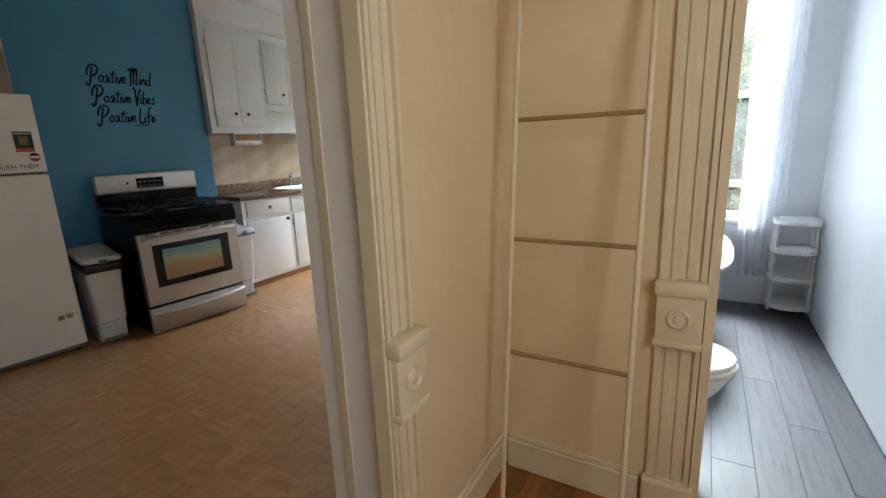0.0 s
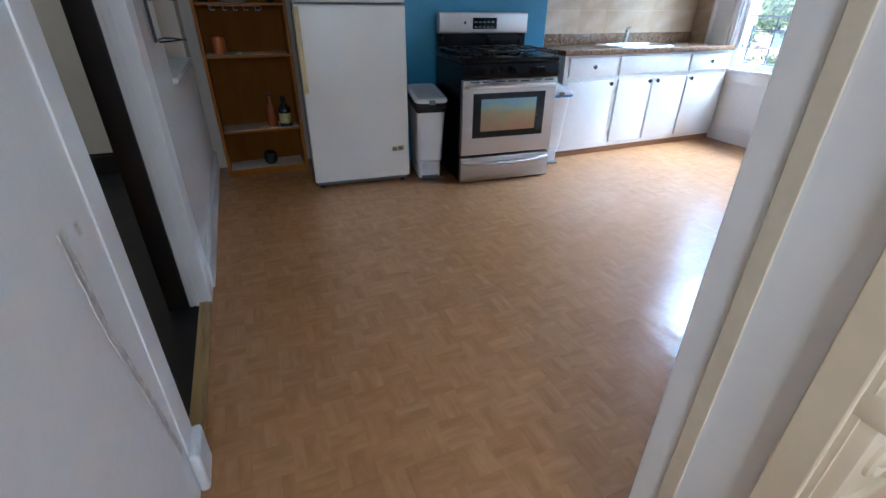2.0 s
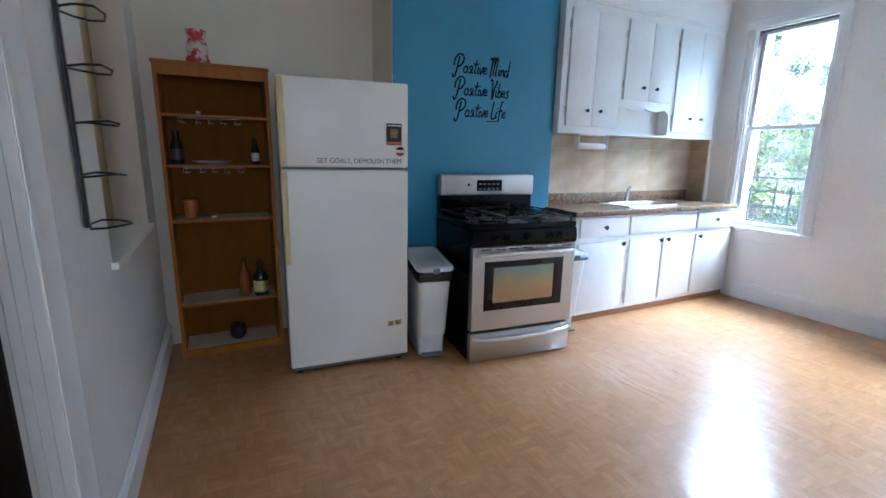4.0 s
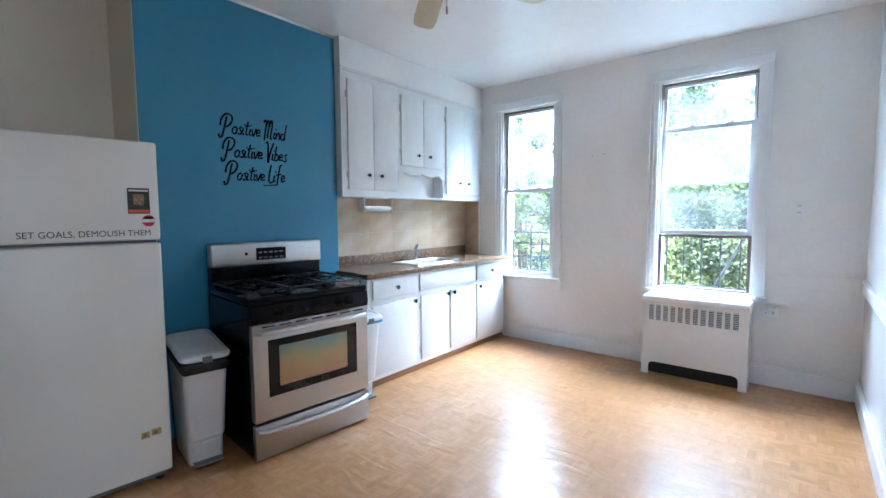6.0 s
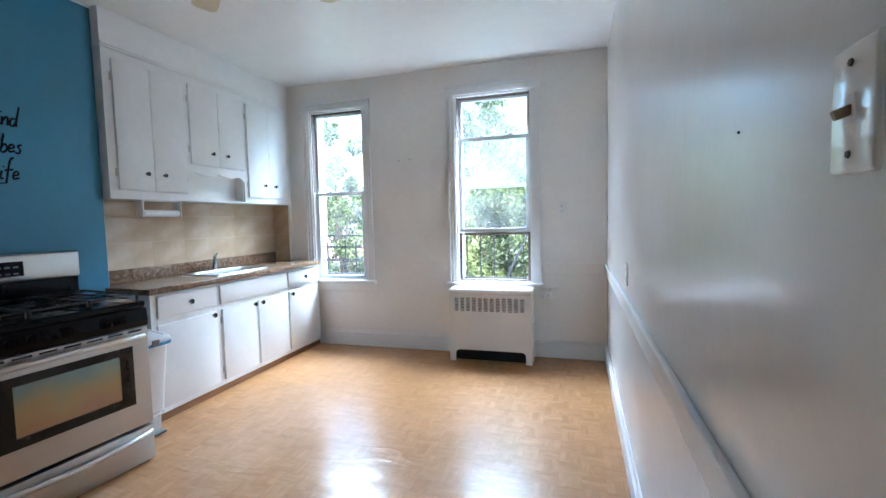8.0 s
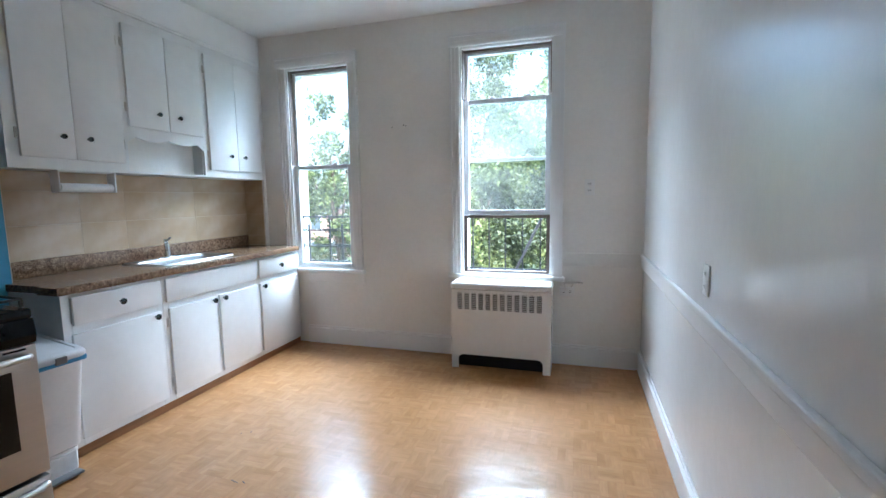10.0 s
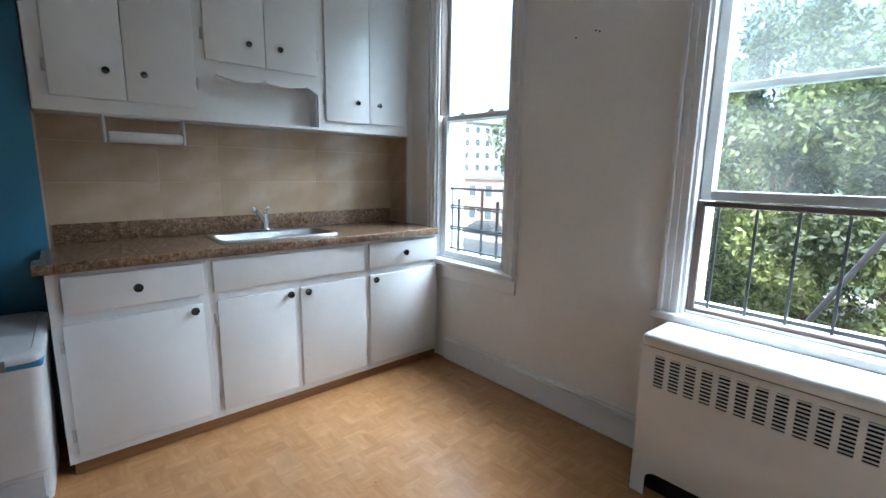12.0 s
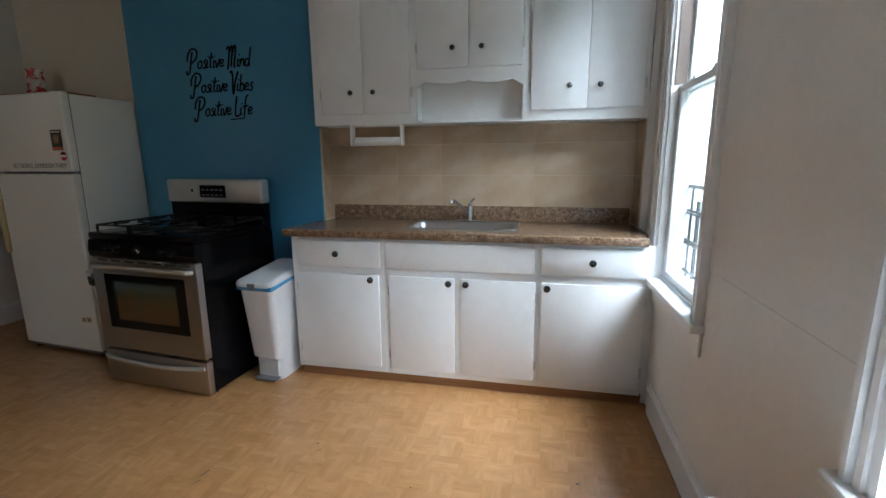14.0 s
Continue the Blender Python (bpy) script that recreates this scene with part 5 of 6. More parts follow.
# ---- pedal bins ----
def pedal_bin(m, label, bag, band):
    b = thing("trash_can", m, label, "trash can")
    bm = bmesh.new()
    levels = [(0.0, 0.33, 0.085, 0.000), (0.02, 0.335, 0.088, 0.0), (0.13, 0.335, 0.092, 0.0), (0.15, 0.355, 0.094, 0.022), (0.40, 0.375, 0.103, 0.030), (0.60, 0.39, 0.112, 0.038)]
    rr = []
    TILT = Matrix.Translation((-0.17, 0, 0.61)) @ pose(0, 0, 0, 0, 6, 0) @ Matrix.Translation((0.17, 0, -0.61))
    for z, depth, half, fwd in levels:
        pts = []
        x0, x1, r = -0.38, -0.38 + depth + fwd * 0.4, 0.035
        for cx, cy, a0 in ((x1 - r, half - r, 0), (x0 + r, half - r, 90), (x0 + r, -half + r, 180), (x1 - r, -half + r, 270)):
            for k in range(5):
                a = radians(a0 + 22.5 * k)
                px = cx + r * math.cos(a)
                pts.append(bm.verts.new((px, cy + r * math.sin(a), z - (px + 0.17) * 0.105 * (z > 0.5))))
        rr.append(pts)
    for p, q in zip(rr, rr[1:]):
        for i in range(len(p)):
            j = (i + 1) % len(p)
            bm.faces.new((p[i], p[j], q[j], q[i]))
    bm.faces.new(rr[0][::-1])
    bm.faces.new(rr[-1])
    part("body", bm, "plastic", b, smooth=True)
    if bag:
        part("bag", moved(soft(boxes((-0.385, 0.036, -0.117, 0.117, 0.540, 0.612)), 0.02, 3), TILT), "bag", b, "black bag folded over the rim", smooth=True)
    if band:
        part("rim_band", moved(soft(boxes((-0.388, 0.040, -0.119, 0.119, 0.592, 0.621)), 0.012, 3), TILT), "blueband", b, "blue band under the lid", smooth=True)
    bm = bmesh.new()
    rims = []
    for z, inset, r in ((0.618, 0.006, 0.045), (0.622, 0.0, 0.050), (0.634, 0.0, 0.050), (0.644, 0.006, 0.046), (0.652, 0.020, 0.036), (0.6525, 0.034, 0.030), (0.648, 0.038, 0.030), (0.650, 0.046, 0.026)):
        x0, x1, half, pts = -0.398 + inset, 0.052 - inset, 0.124 - inset, []
        for cx, cy, a0 in ((x1 - r, half - r, 0), (x0 + r, half - r, 90), (x0 + r, -half + r, 180), (x1 - r, -half + r, 270)):
            for k in range(6):
                a = radians(a0 + 18 * k)
                pts.append(bm.verts.new((cx + r * math.cos(a), cy + r * math.sin(a), z)))
        rims.append(pts)
    for p, q in zip(rims, rims[1:]):
        for i in range(len(p)):
            j = (i + 1) % len(p)
            bm.faces.new((p[i], p[j], q[j], q[i]))
    bm.faces.new(rims[0][::-1])
    bm.faces.new(rims[-1])
    lid = part("lid", moved(bm, TILT), "lid", b, "grey-white hinged lid with a sunken panel", smooth=True)
    part("latch", moved(soft(boxes((0.043, 0.056, -0.024, 0.024, 0.608, 0.642)), 0.003, 1), TILT), "grey", lid, "grey latch")
    part("pedal", soft(boxes((-0.06, 0.008, -0.070, 0.070, 0.010, 0.024)), 0.006, 2), "grey", b, "grey foot pedal", smooth=True)
    part("pedal_recess", boxes((-0.052, -0.040, -0.066, 0.066, 0.024, 0.115)), "lid", b)
    return b


pedal_bin(pose(-2.45, 3.045, 0, 0, 0, -9), "white pedal trash can with a black bag, between refrigerator and stove", True, False)
pedal_bin(pose(-2.415, 4.150, 0, 0, 0, -4), "white pedal trash can with a blue band, beside the base cabinet", False, True)

# ---- bookcase and what stands on it ----
BY0, BY1, BXF, BXB, BH = 1.565, 2.180, -3.085, -3.345, 1.82
bc = thing("bookcase", pose(0, 0, 0), "tall brown wood-veneer bookcase with sparsely filled shelves beside the refrigerator", "bookcase")
for y0, y1 in ((BY0, BY0 + 0.022), (BY1 - 0.022, BY1)):
    part("side_panel", soft(boxes((BXB, BXF, y0, y1, 0, BH - 0.02)), 0.002, 1), "oak", bc)
part("back_panel", boxes((BXB - 0.006, BXB, BY0, BY1, 0, BH - 0.02)), "oak_shaded", bc)
part("top_panel", soft(boxes((BXB, BXF + 0.006, BY0 - 0.006, BY1 + 0.006, BH - 0.02, BH)), 0.003, 1), "oak", bc)
part("top_rail", boxes((BXF - 0.018, BXF, BY0 + 0.022, BY1 - 0.022, BH - 0.08, BH - 0.02)), "oak", bc)
part("plinth", boxes((BXF - 0.02, BXF - 0.002, BY0 + 0.022, BY1 - 0.022, 0, 0.032)), "oak", bc)
SHELVES = (0.048, 0.355, 0.895, 1.232, 1.527)
for i, z in enumerate(SHELVES):
    sh = part("shelf", soft(boxes((BXB, BXF - 0.004, BY0 + 0.022, BY1 - 0.022, z - 0.017, z)), 0.002, 1), "oak", bc)
    if i < 3:
        part("liner", boxes((BXB + 0.004, BXF - 0.012 + (0.006 if i else -0.004), BY0 + 0.026, BY1 - 0.03, z + 0.0003, z + 0.0018)), "paper", sh, "pale shelf liner")


def on_shelf(name, y, x, z, label, category):
    return thing(name, pose(x, y, z + 0.002), label, category)


v = on_shelf("vase", 1.80, -3.20, BH - 0.002, "white porcelain vase with red flower print on the bookcase", "vase")
part("body", lathe([(0, 0), (0.055, 0), (0.066, 0.012), (0.066, 0.03), (0.056, 0.05), (0.06, 0.085), (0.054, 0.13), (0.046, 0.155), (0.056, 0.195), (0.050, 0.195), (0.040, 0.155), (0.0, 0.15)], 28), "vase", v, smooth=True)
pl = on_shelf("plate", 1.83, -3.20, SHELVES[3], "white dinner plate lying on a bookcase shelf", "plate")
part("dish", lathe([(0, 0), (0.07, 0), (0.08, 0.004), (0.115, 0.016), (0.113, 0.019), (0.075, 0.008), (0, 0.006)], 32), "porcelain", pl, smooth=True)
for z in (SHELVES[4], SHELVES[3]):
    rk = thing("glass_rack", pose(-3.18, 1.84, z - 0.019), "white wire stemware rack hung under a bookcase shelf", "stemware rack", "stemware racks")
    for y in (-0.15, -0.07, 0.0, 0.07, 0.15):
        part("wire", tube([(-0.10, y - 0.012, 0), (-0.10, y - 0.012, -0.028), (0.08, y - 0.012, -0.028), (0.08, y + 0.012, -0.028), (-0.10, y + 0.012, -0.028)], 0.0022, 6), "whitewire", rk)
    part("cross_wire", tube([(0.06, -0.17, -0.024), (0.06, -0.17, -0.002), (0.06, 0.17, -0.002), (0.06, 0.17, -0.024)], 0.0025, 6), "whitewire", rk)


def bottle(name, y, x, z, h, r, mat, label, category, tag_mat=None, neck=0.32):
    o = on_shelf(name, y, x, z, label, category)
    part("body", lathe([(0, 0), (r * 0.9, 0), (r, 0.006), (r, h * 0.52), (r * 0.85, h * 0.62), (r * neck, h * 0.74), (r * neck, h * 0.95), (r * neck * 0.9, h * 0.955), (0, h * 0.955)], 22), mat, o, smooth=True)
    part("cap", lathe([(0, h * 0.94), (r * neck * 1.12, h * 0.94), (r * neck * 1.12, h), (0, h)], 16), "blackmat", o, smooth=True)
    if tag_mat:
        part("label", lathe([(r * 1.004, h * 0.12), (r * 1.012, h * 0.12), (r * 1.012, h * 0.44), (r * 1.004, h * 0.44)], 22), tag_mat, o, smooth=True)
    return o


bottle("bottle", 1.965, -3.18, SHELVES[1], 0.25, 0.037, "amber", "orange-brown glass bottle on a bookcase shelf", "bottle")
bottle("bottle", 2.062, -3.15, SHELVES[1], 0.235, 0.047, "darkglass", "dark glass bottle with a yellow and white label", "bottle", "label_y", 0.36)
bottle("bottle", 1.640, -3.22, SHELVES[3], 0.20, 0.036, "darkglass", "small dark bottle with a cap on a bookcase shelf", "bottle", "inkgrey", 0.55)
bottle("bottle", 2.085, -3.20, SHELVES[3], 0.165, 0.024, "darkglass", "small dark bottle beside the shelf's end", "bottle", "label_w", 0.55)
cj = on_shelf("candle", 1.685, -3.19, SHELVES[2], "orange candle in a glass jar on a bookcase shelf", "candle")
part("jar", lathe([(0, 0), (0.038, 0), (0.043, 0.01), (0.044, 0.115), (0.040, 0.118), (0.039, 0.10), (0, 0.098)], 24), "candle", cj, smooth=True)
part("rim", lathe([(0.0405, 0.114), (0.0455, 0.114), (0.0455, 0.124), (0.0405, 0.124)], 24), "amber", cj, smooth=True)
for i, (y, w) in enumerate(((1.765, 0.05), (1.815, 0.03))):
    k = on_shelf("trinket", y, -3.17, SHELVES[2], "small flat dark and white trinket on a bookcase shelf", "trinket")
    part("body", soft(boxes((-0.012, 0.012, -w / 2, w / 2, 0, 0.008 + 0.004 * i)), 0.003, 2), ("grey", "porcelain")[i], k, smooth=True)
sc = on_shelf("small_cup", 1.775, -3.17, SHELVES[4] - 0.001, "tiny white cup on the upper bookcase shelf", "cup")
part("body", lathe([(0, 0), (0.010, 0), (0.015, 0.022), (0.013, 0.022), (0, 0.004)], 16), "porcelain", sc, smooth=True)
bb = on_shelf("black_pot", 1.90, -3.20, SHELVES[0], "round matt black pot on the lowest bookcase shelf", "pot")
part("body", lathe([(0, 0), (0.035, 0), (0.050, 0.02), (0.054, 0.055), (0.047, 0.09), (0.030, 0.10), (0.026, 0.098), (0, 0.09)], 24), "blackmat", bb, smooth=True)

# ---- wire rack on the south wall ----
wr = thing("wire_wine_rack", pose(-1.70, SOUTH + 0.006, 1.085), "black wire bottle rack with rings fixed to the white wall", "wine rack")
part("upright", soft(boxes((-0.012, 0.012, 0, 0.012, -0.01, 0.98)), 0.003, 1), "wire", wr)
for i in range(7):
    z = 0.0 + i * 0.155
    pts = [(0.0, 0.012, z), (-0.07, 0.03, z + 0.004), (-0.085, 0.07, z), (-0.05, 0.11, z - 0.004), (0.02, 0.125, z), (0.085, 0.11, z + 0.004), (0.10, 0.07, z), (0.075, 0.03, z - 0.004)]
    part("ring", tube(pts, 0.0035, 8, closed=True), "wire", wr)

# ---- fittings on the walls ----
sw = thing("light_switch", pose(EAST - 0.001, 2.60, 1.405, 0, 0, 180), "white oval-cornered light switch plate on the glossy wall", "light switch")
part("plate", soft(boxes((-0.004, 0.005, -0.037, 0.037, -0.060, 0.060)), 0.0045, 4), "glossy_plate", sw, smooth=True)
part("collar", soft(boxes((0.004, 0.0065, -0.0075, 0.0075, -0.014, 0.014)), 0.001, 2), "glossy_plate", sw)
part("toggle", moved(soft(boxes((0.0, 0.017, -0.0035, 0.0035, -0.005, 0.005)), 0.002, 2), pose(0.004, 0, 0, 0, 22, 0)), "toggle", sw, "worn brownish toggle", smooth=True)
for z in (-0.042, 0.042):
    part("screw", moved(lathe([(0, 0), (0.004, 0), (0.003, 0.002), (0, 0.002)], 12), pose(0.006, 0, z, 0, 90, 0)), "screw", sw)


def outlet(m, label):
    o = thing("outlet", m, label, "power outlet")
    part("plate", soft(boxes((0, 0.007, -0.036, 0.036, -0.058, 0.058)), 0.004, 2), "trim", o, smooth=True)
    for z in (-0.024, 0.024):
        s_ = part("socket", soft(boxes((0.007, 0.009, -0.016, 0.016, z - 0.013, z + 0.013)), 0.002, 1), "plastic", o)
        part("slots", boxes((0.009, 0.0095, -0.008, -0.005, z - 0.005, z + 0.006), (0.009, 0.0095, 0.005, 0.008, z - 0.005, z + 0.006)), "screw", s_, "dark slots")
    return o


outlet(pose(EAST - 0.001, 4.60, 1.0, 0, 0, 180), "white painted power outlet above the dado rail")
outlet(pose(-0.035, NORTH - 0.003, 1.38, 0, 0, -90), "white painted double power outlet on the window wall")
o = thing("outlet", pose(-0.185, NORTH - 0.001, 0.585, 0, 0, -90) @ pose(0, 0, 0, 90, 0, 0), "sideways white outlet beside the radiator cover", "power outlet")
part("plate", soft(boxes((0, 0.022, -0.035, 0.035, -0.055, 0.055)), 0.004, 2), "trim", o, smooth=True)
part("slots", boxes((0.022, 0.0225, -0.008, -0.004, -0.03, -0.016), (0.022, 0.0225, 0.004, 0.008, -0.03, -0.016), (0.022, 0.0225, -0.008, -0.004, 0.016, 0.03)), "screw", o, "dark slots")
part("cable", tube([(0.012, 0.034, -0.03), (0.012, 0.060, -0.045), (0.012, 0.072, -0.09)], 0.005, 8), "whitewire", o, "short painted cable", smooth=True)
for i, (x, z) in enumerate(((-1.61, 1.908), (-1.508, 1.92), (-1.488, 1.912))):
    nail = thing("wall_anchor", pose(x, NORTH - 0.0005, z, 90, 0, 0), "small dark screw in the white plaster wall", "screw", "old screws in the walls")
    part("head", lathe([(0, 0), (0.0045, 0), (0.0035, 0.003), (0, 0.004)], 10), "screw", nail)
nail = thing("wall_anchor", pose(EAST - 0.0005, 2.921, 1.439, 0, -90, 0), "small dark screw in the glossy wall", "screw", "old screws in the walls")
part("head", lathe([(0, 0), (0.0028, 0), (0.0022, 0.002), (0, 0.004)], 10), "screw", nail)

# ---- marks on the sheet vinyl ----
rs = random.Random(11)
for x, y, w, l, a in ((-1.645, 4.364, 0.004, 0.030, 75), (-1.60, 4.372, 0.003, 0.016, 60), (-1.885, 4.767, 0.003, 0.010, 20), (-1.891, 5.896, 0.006, 0.009, 0), (-1.738, 5.239, 0.004, 0.005, 0), (-1.93, 4.739, 0.004, 0.008, 40), (-1.63, 4.66, 0.0025, 0.006, 0), (-2.02, 5.40, 0.003, 0.004, 0), (-1.45, 5.02, 0.003, 0.005, 30)):
    bm = bmesh.new()
    rim = [bm.verts.new((w * rs.uniform(0.6, 1.2) * math.cos(k * math.pi / 5), l * rs.uniform(0.6, 1.2) * math.sin(k * math.pi / 5), 0)) for k in range(10)]
    top = bm.verts.new((0, 0, 0.0009))
    for k in range(10):
        bm.faces.new((rim[k], rim[(k + 1) % 10], top))
    structure("floor_mark", moved(bm, pose(x, y, 0.0006, 0, 0, a)), "screw", label="small dark scuff worn into the sheet vinyl")

# ---- ceiling fan ----
fan = thing("ceiling_fan", pose(-1.337, 3.675, CEIL), "cream five-blade ceiling fan with a grey housing and pull chain", "ceiling fan")
part("canopy", lathe([(0, 0), (0.065, 0), (0.06, -0.03), (0.02, -0.05), (0, -0.05)], 24), "fanmetal", fan, smooth=True)
part("rod", lathe([(0, -0.04), (0.012, -0.04), (0.012, -0.17), (0, -0.17)], 12), "fanmetal", fan, smooth=True)
part("motor", lathe([(0, -0.15), (0.05, -0.155), (0.11, -0.18), (0.12, -0.22), (0.115, -0.27), (0.07, -0.30), (0.05, -0.345), (0.045, -0.37), (0, -0.375)], 32), "fanmetal", fan, smooth=True)
part("pull_chain", tube([(0.03, 0.02, -0.35), (0.03, 0.02, -0.45)], 0.0018, 6), "fanmetal", fan, "thin pull chain")
part("pull_knob", lathe([(0, 0), (0.006, 0.004), (0.005, 0.035), (0, 0.04)], 12, (0.03, 0.02, -0.49)), "fanmetal", fan, "small grey pull", smooth=True)
for i in range(5):
    turn = pose(0, 0, -0.305, 0, 0, 66.5 + 72 * i)
    bm = bmesh.new()
    outline = [(0.17, -0.045), (0.22, -0.058), (0.50, -0.064), (0.575, -0.058), (0.60, -0.035), (0.60, 0.035), (0.575, 0.058), (0.50, 0.064), (0.22, 0.058), (0.17, 0.045)]
    a = [bm.verts.new((x, y, 0.003)) for x, y in outline]
    b = [bm.verts.new((x, y, -0.004)) for x, y in outline]
    bm.faces.new(a)
    bm.faces.new(b[::-1])
    for k in range(len(a)):
        j = (k + 1) % len(a)
        bm.faces.new((a[k], b[k], b[j], a[j]))
    blade = part("blade", moved(bm, turn @ pose(0, 0, 0, 9, 0, 0)), "fan", fan, "cream fan blade")
    part("bracket", moved(boxes((0.09, 0.22, -0.014, 0.014, -0.008, -0.0045)), turn @ pose(0, 0, 0, 9, 0, 0)), "fanmetal", blade)

# ---- script lettering on the blue wall ----
GLYPHS = {
    "P": (0.52, [[(0.10, 0.98), (0.05, 0.5), (0.0, 0.0), (-0.06, -0.26), (-0.20, -0.30), (-0.24, -0.10)], [(-0.22, 0.40), (-0.20, 0.80), (0.02, 1.12), (0.36, 1.06), (0.44, 0.76), (0.28, 0.46), (0.08, 0.34)]]),
    "o": (0.34, [[(0.2, 0.44), (0.04, 0.32), (0.03, 0.1), (0.16, 0.0), (0.28, 0.14), (0.27, 0.36), (0.18, 0.44), (0.34, 0.3)]]),
    "s": (0.25, [[(0.26, 0.48), (0.1, 0.38), (0.22, 0.2), (0.18, 0.02), (0.0, 0.05)]]),
    "i": (0.19, [[(0.08, 0.44), (0.05, 0.06), (0.18, 0.06)], [(0.12, 0.62), (0.14, 0.68)]]),
    "t": (0.26, [[(0.15, 0.86), (0.09, 0.1), (0.22, 0.05)], [(-0.02, 0.55), (0.3, 0.62)]]),
    "v": (0.28, [[(0.0, 0.42), (0.11, 0.0), (0.27, 0.5)]]),
    "e": (0.32, [[(0.03, 0.2), (0.26, 0.3), (0.18, 0.45), (0.05, 0.34), (0.07, 0.06), (0.32, 0.12)]]),
    "M": (0.66, [[(-0.08, 0.98), (0.02, 1.12), (0.10, 0.95), (0.07, -0.16)], [(0.08, 0.55), (0.20, 1.12), (0.30, 0.98), (0.27, -0.02)], [(0.28, 0.55), (0.42, 1.15), (0.52, 0.96), (0.48, 0.05), (0.56, 0.04)]]),
    "n": (0.33, [[(0.02, 0.42), (0.03, 0.0)], [(0.04, 0.2), (0.16, 0.42), (0.25, 0.36), (0.27, 0.0)]]),
    "d": (0.36, [[(0.27, 0.38), (0.08, 0.38), (0.03, 0.1), (0.16, 0.0), (0.28, 0.25), (0.34, 1.05)], [(0.29, 0.4), (0.31, -0.02)]]),
    "V": (0.40, [[(-0.10, 1.06), (0.0, 1.14), (0.08, 0.9), (0.20, -0.18), (0.28, 0.5), (0.44, 1.12)]]),
    "b": (0.33, [[(0.08, 0.95), (0.04, 0.02)], [(0.06, 0.28), (0.2, 0.44), (0.3, 0.2), (0.18, 0.0), (0.04, 0.05)]]),
    "L": (0.36, [[(0.1, 1.1), (0.07, 0.02), (0.38, 0.0)]]),
    "f": (0.36, [[(0.34, 1.15), (0.18, 0.95), (0.13, -0.2)], [(0.0, 0.46), (0.36, 0.54)]]),
}


def flow(pts, n=5):
    """A smooth line through points."""
    if len(pts) < 3:
        return [Vector(p) for p in pts]
    p = [Vector(a) for a in (pts[0], *pts, pts[-1])]
    out = []
    for a, b, c, d in zip(p, p[1:], p[2:], p[3:]):
        for k in range(n):
            t = k / n
            out.append(0.5 * (2 * b + (c - a) * t + (2 * a - 5 * b + 4 * c - d) * t * t + (3 * b - a - 3 * c + d) * t**3))
    return out + [p[-1]]


decal = thing("wall_lettering", pose(CHIM_X + 0.0012, 0, 0), "black handwritten-style motto lettering in three lines on the blue wall", "wall decal")
for row, (text, z, y0) in enumerate((("Positive Mind", 1.893, 3.425), ("Positive Vibes", 1.742, 3.435), ("Positive Life", 1.592, 3.447))):
    y = y0
    for word in text.split():
        bms = []
        for ch in word:
            adv, strokes = GLYPHS[ch]
            for s_ in strokes:
                pts = [(0, y + 0.108 * (q.x + 0.16 * q.y), z + 0.108 * q.y) for q in flow(s_)]
                bms.append(moved(tube(pts, 0.0067 if ch in "PMVL" else 0.0059, 6), Matrix.Diagonal((0.22, 1, 1, 1))))
            y += 0.108 * adv
        if word == "Life":
            bms.append(moved(tube([(0, y - 0.165, z - 0.028), (0, y - 0.06, z - 0.02)], 0.004, 6), Matrix.Diagonal((0.22, 1, 1, 1))))
        part("word", merge(*bms), "ink", decal)
        y += 0.022

# ---- hallway and bathroom things ----
lr = thing("ladder_rack", pose(0, 0, 0), "slim white frame rack with tan rails leaning on the cream wall", "rack")
for x in (0.665, 1.055):
    part("leg", tube([(x, 2.86, 0.0), (x - 0.002, 3.085, 2.0)], 0.009, 10), "cream_trim", lr, smooth=True)
    part("foot", lathe([(0, 0), (0.014, 0), (0.012, 0.014), (0, 0.014)], 12, (x, 2.86, 0)), "blackmat", lr, "black rubber foot")
for z in (0.60, 0.985, 1.365, 1.745):
    y = 2.86 + 0.1125 * z
    part("rail", tube([(0.668, y + 0.006, z), (1.052, y + 0.006, z)], 0.0075, 8), "tanrail", lr, "tan cross rail", smooth=True)

tub = thing("bathtub", pose(1.03, 4.92, 0), "white freestanding bathtub with a grey-blue outside", "bathtub")


def tub_ring(bm, ax, ay, z, n=32):
    return [bm.verts.new((ax * abs(math.cos(a)) ** 0.7 * (1 if math.cos(a) >= 0 else -1), ay * abs(math.sin(a)) ** 0.7 * (1 if math.sin(a) >= 0 else -1), z)) for a in np.linspace(0, 2 * math.pi, n, endpoint=False)]


def shell(rows):
    bm = bmesh.new()
    rs = [tub_ring(bm, *r) for r in rows]
    for a, b in zip(rs, rs[1:]):
        for i in range(len(a)):
            j = (i + 1) % len(a)
            bm.faces.new((a[i], a[j], b[j], b[i]))
    bm.faces.new(rs[-1])
    return bm


part("outer_shell", shell([(0.325, 0.66, 0.56), (0.30, 0.63, 0.50), (0.27, 0.58, 0.2), (0.22, 0.5, 0.06), (0.2, 0.47, 0.03)]), "tubout", tub, "grey-blue outer shell", smooth=True)
part("basin", shell([(0.33, 0.665, 0.555), (0.36, 0.70, 0.565), (0.365, 0.705, 0.585), (0.35, 0.69, 0.595), (0.315, 0.65, 0.58), (0.29, 0.62, 0.45), (0.22, 0.52, 0.16), (0.15, 0.42, 0.12)]), "porcelain", tub, "white glossy basin and rim", smooth=True)
for x in (-0.17, 0.17):
    for y in (-0.4, 0.4):
        part("foot", lathe([(0, 0), (0.035, 0), (0.028, 0.02), (0.02, 0.075), (0, 0.075)], 12, (x, y, 0)), "porcelain", tub, smooth=True)

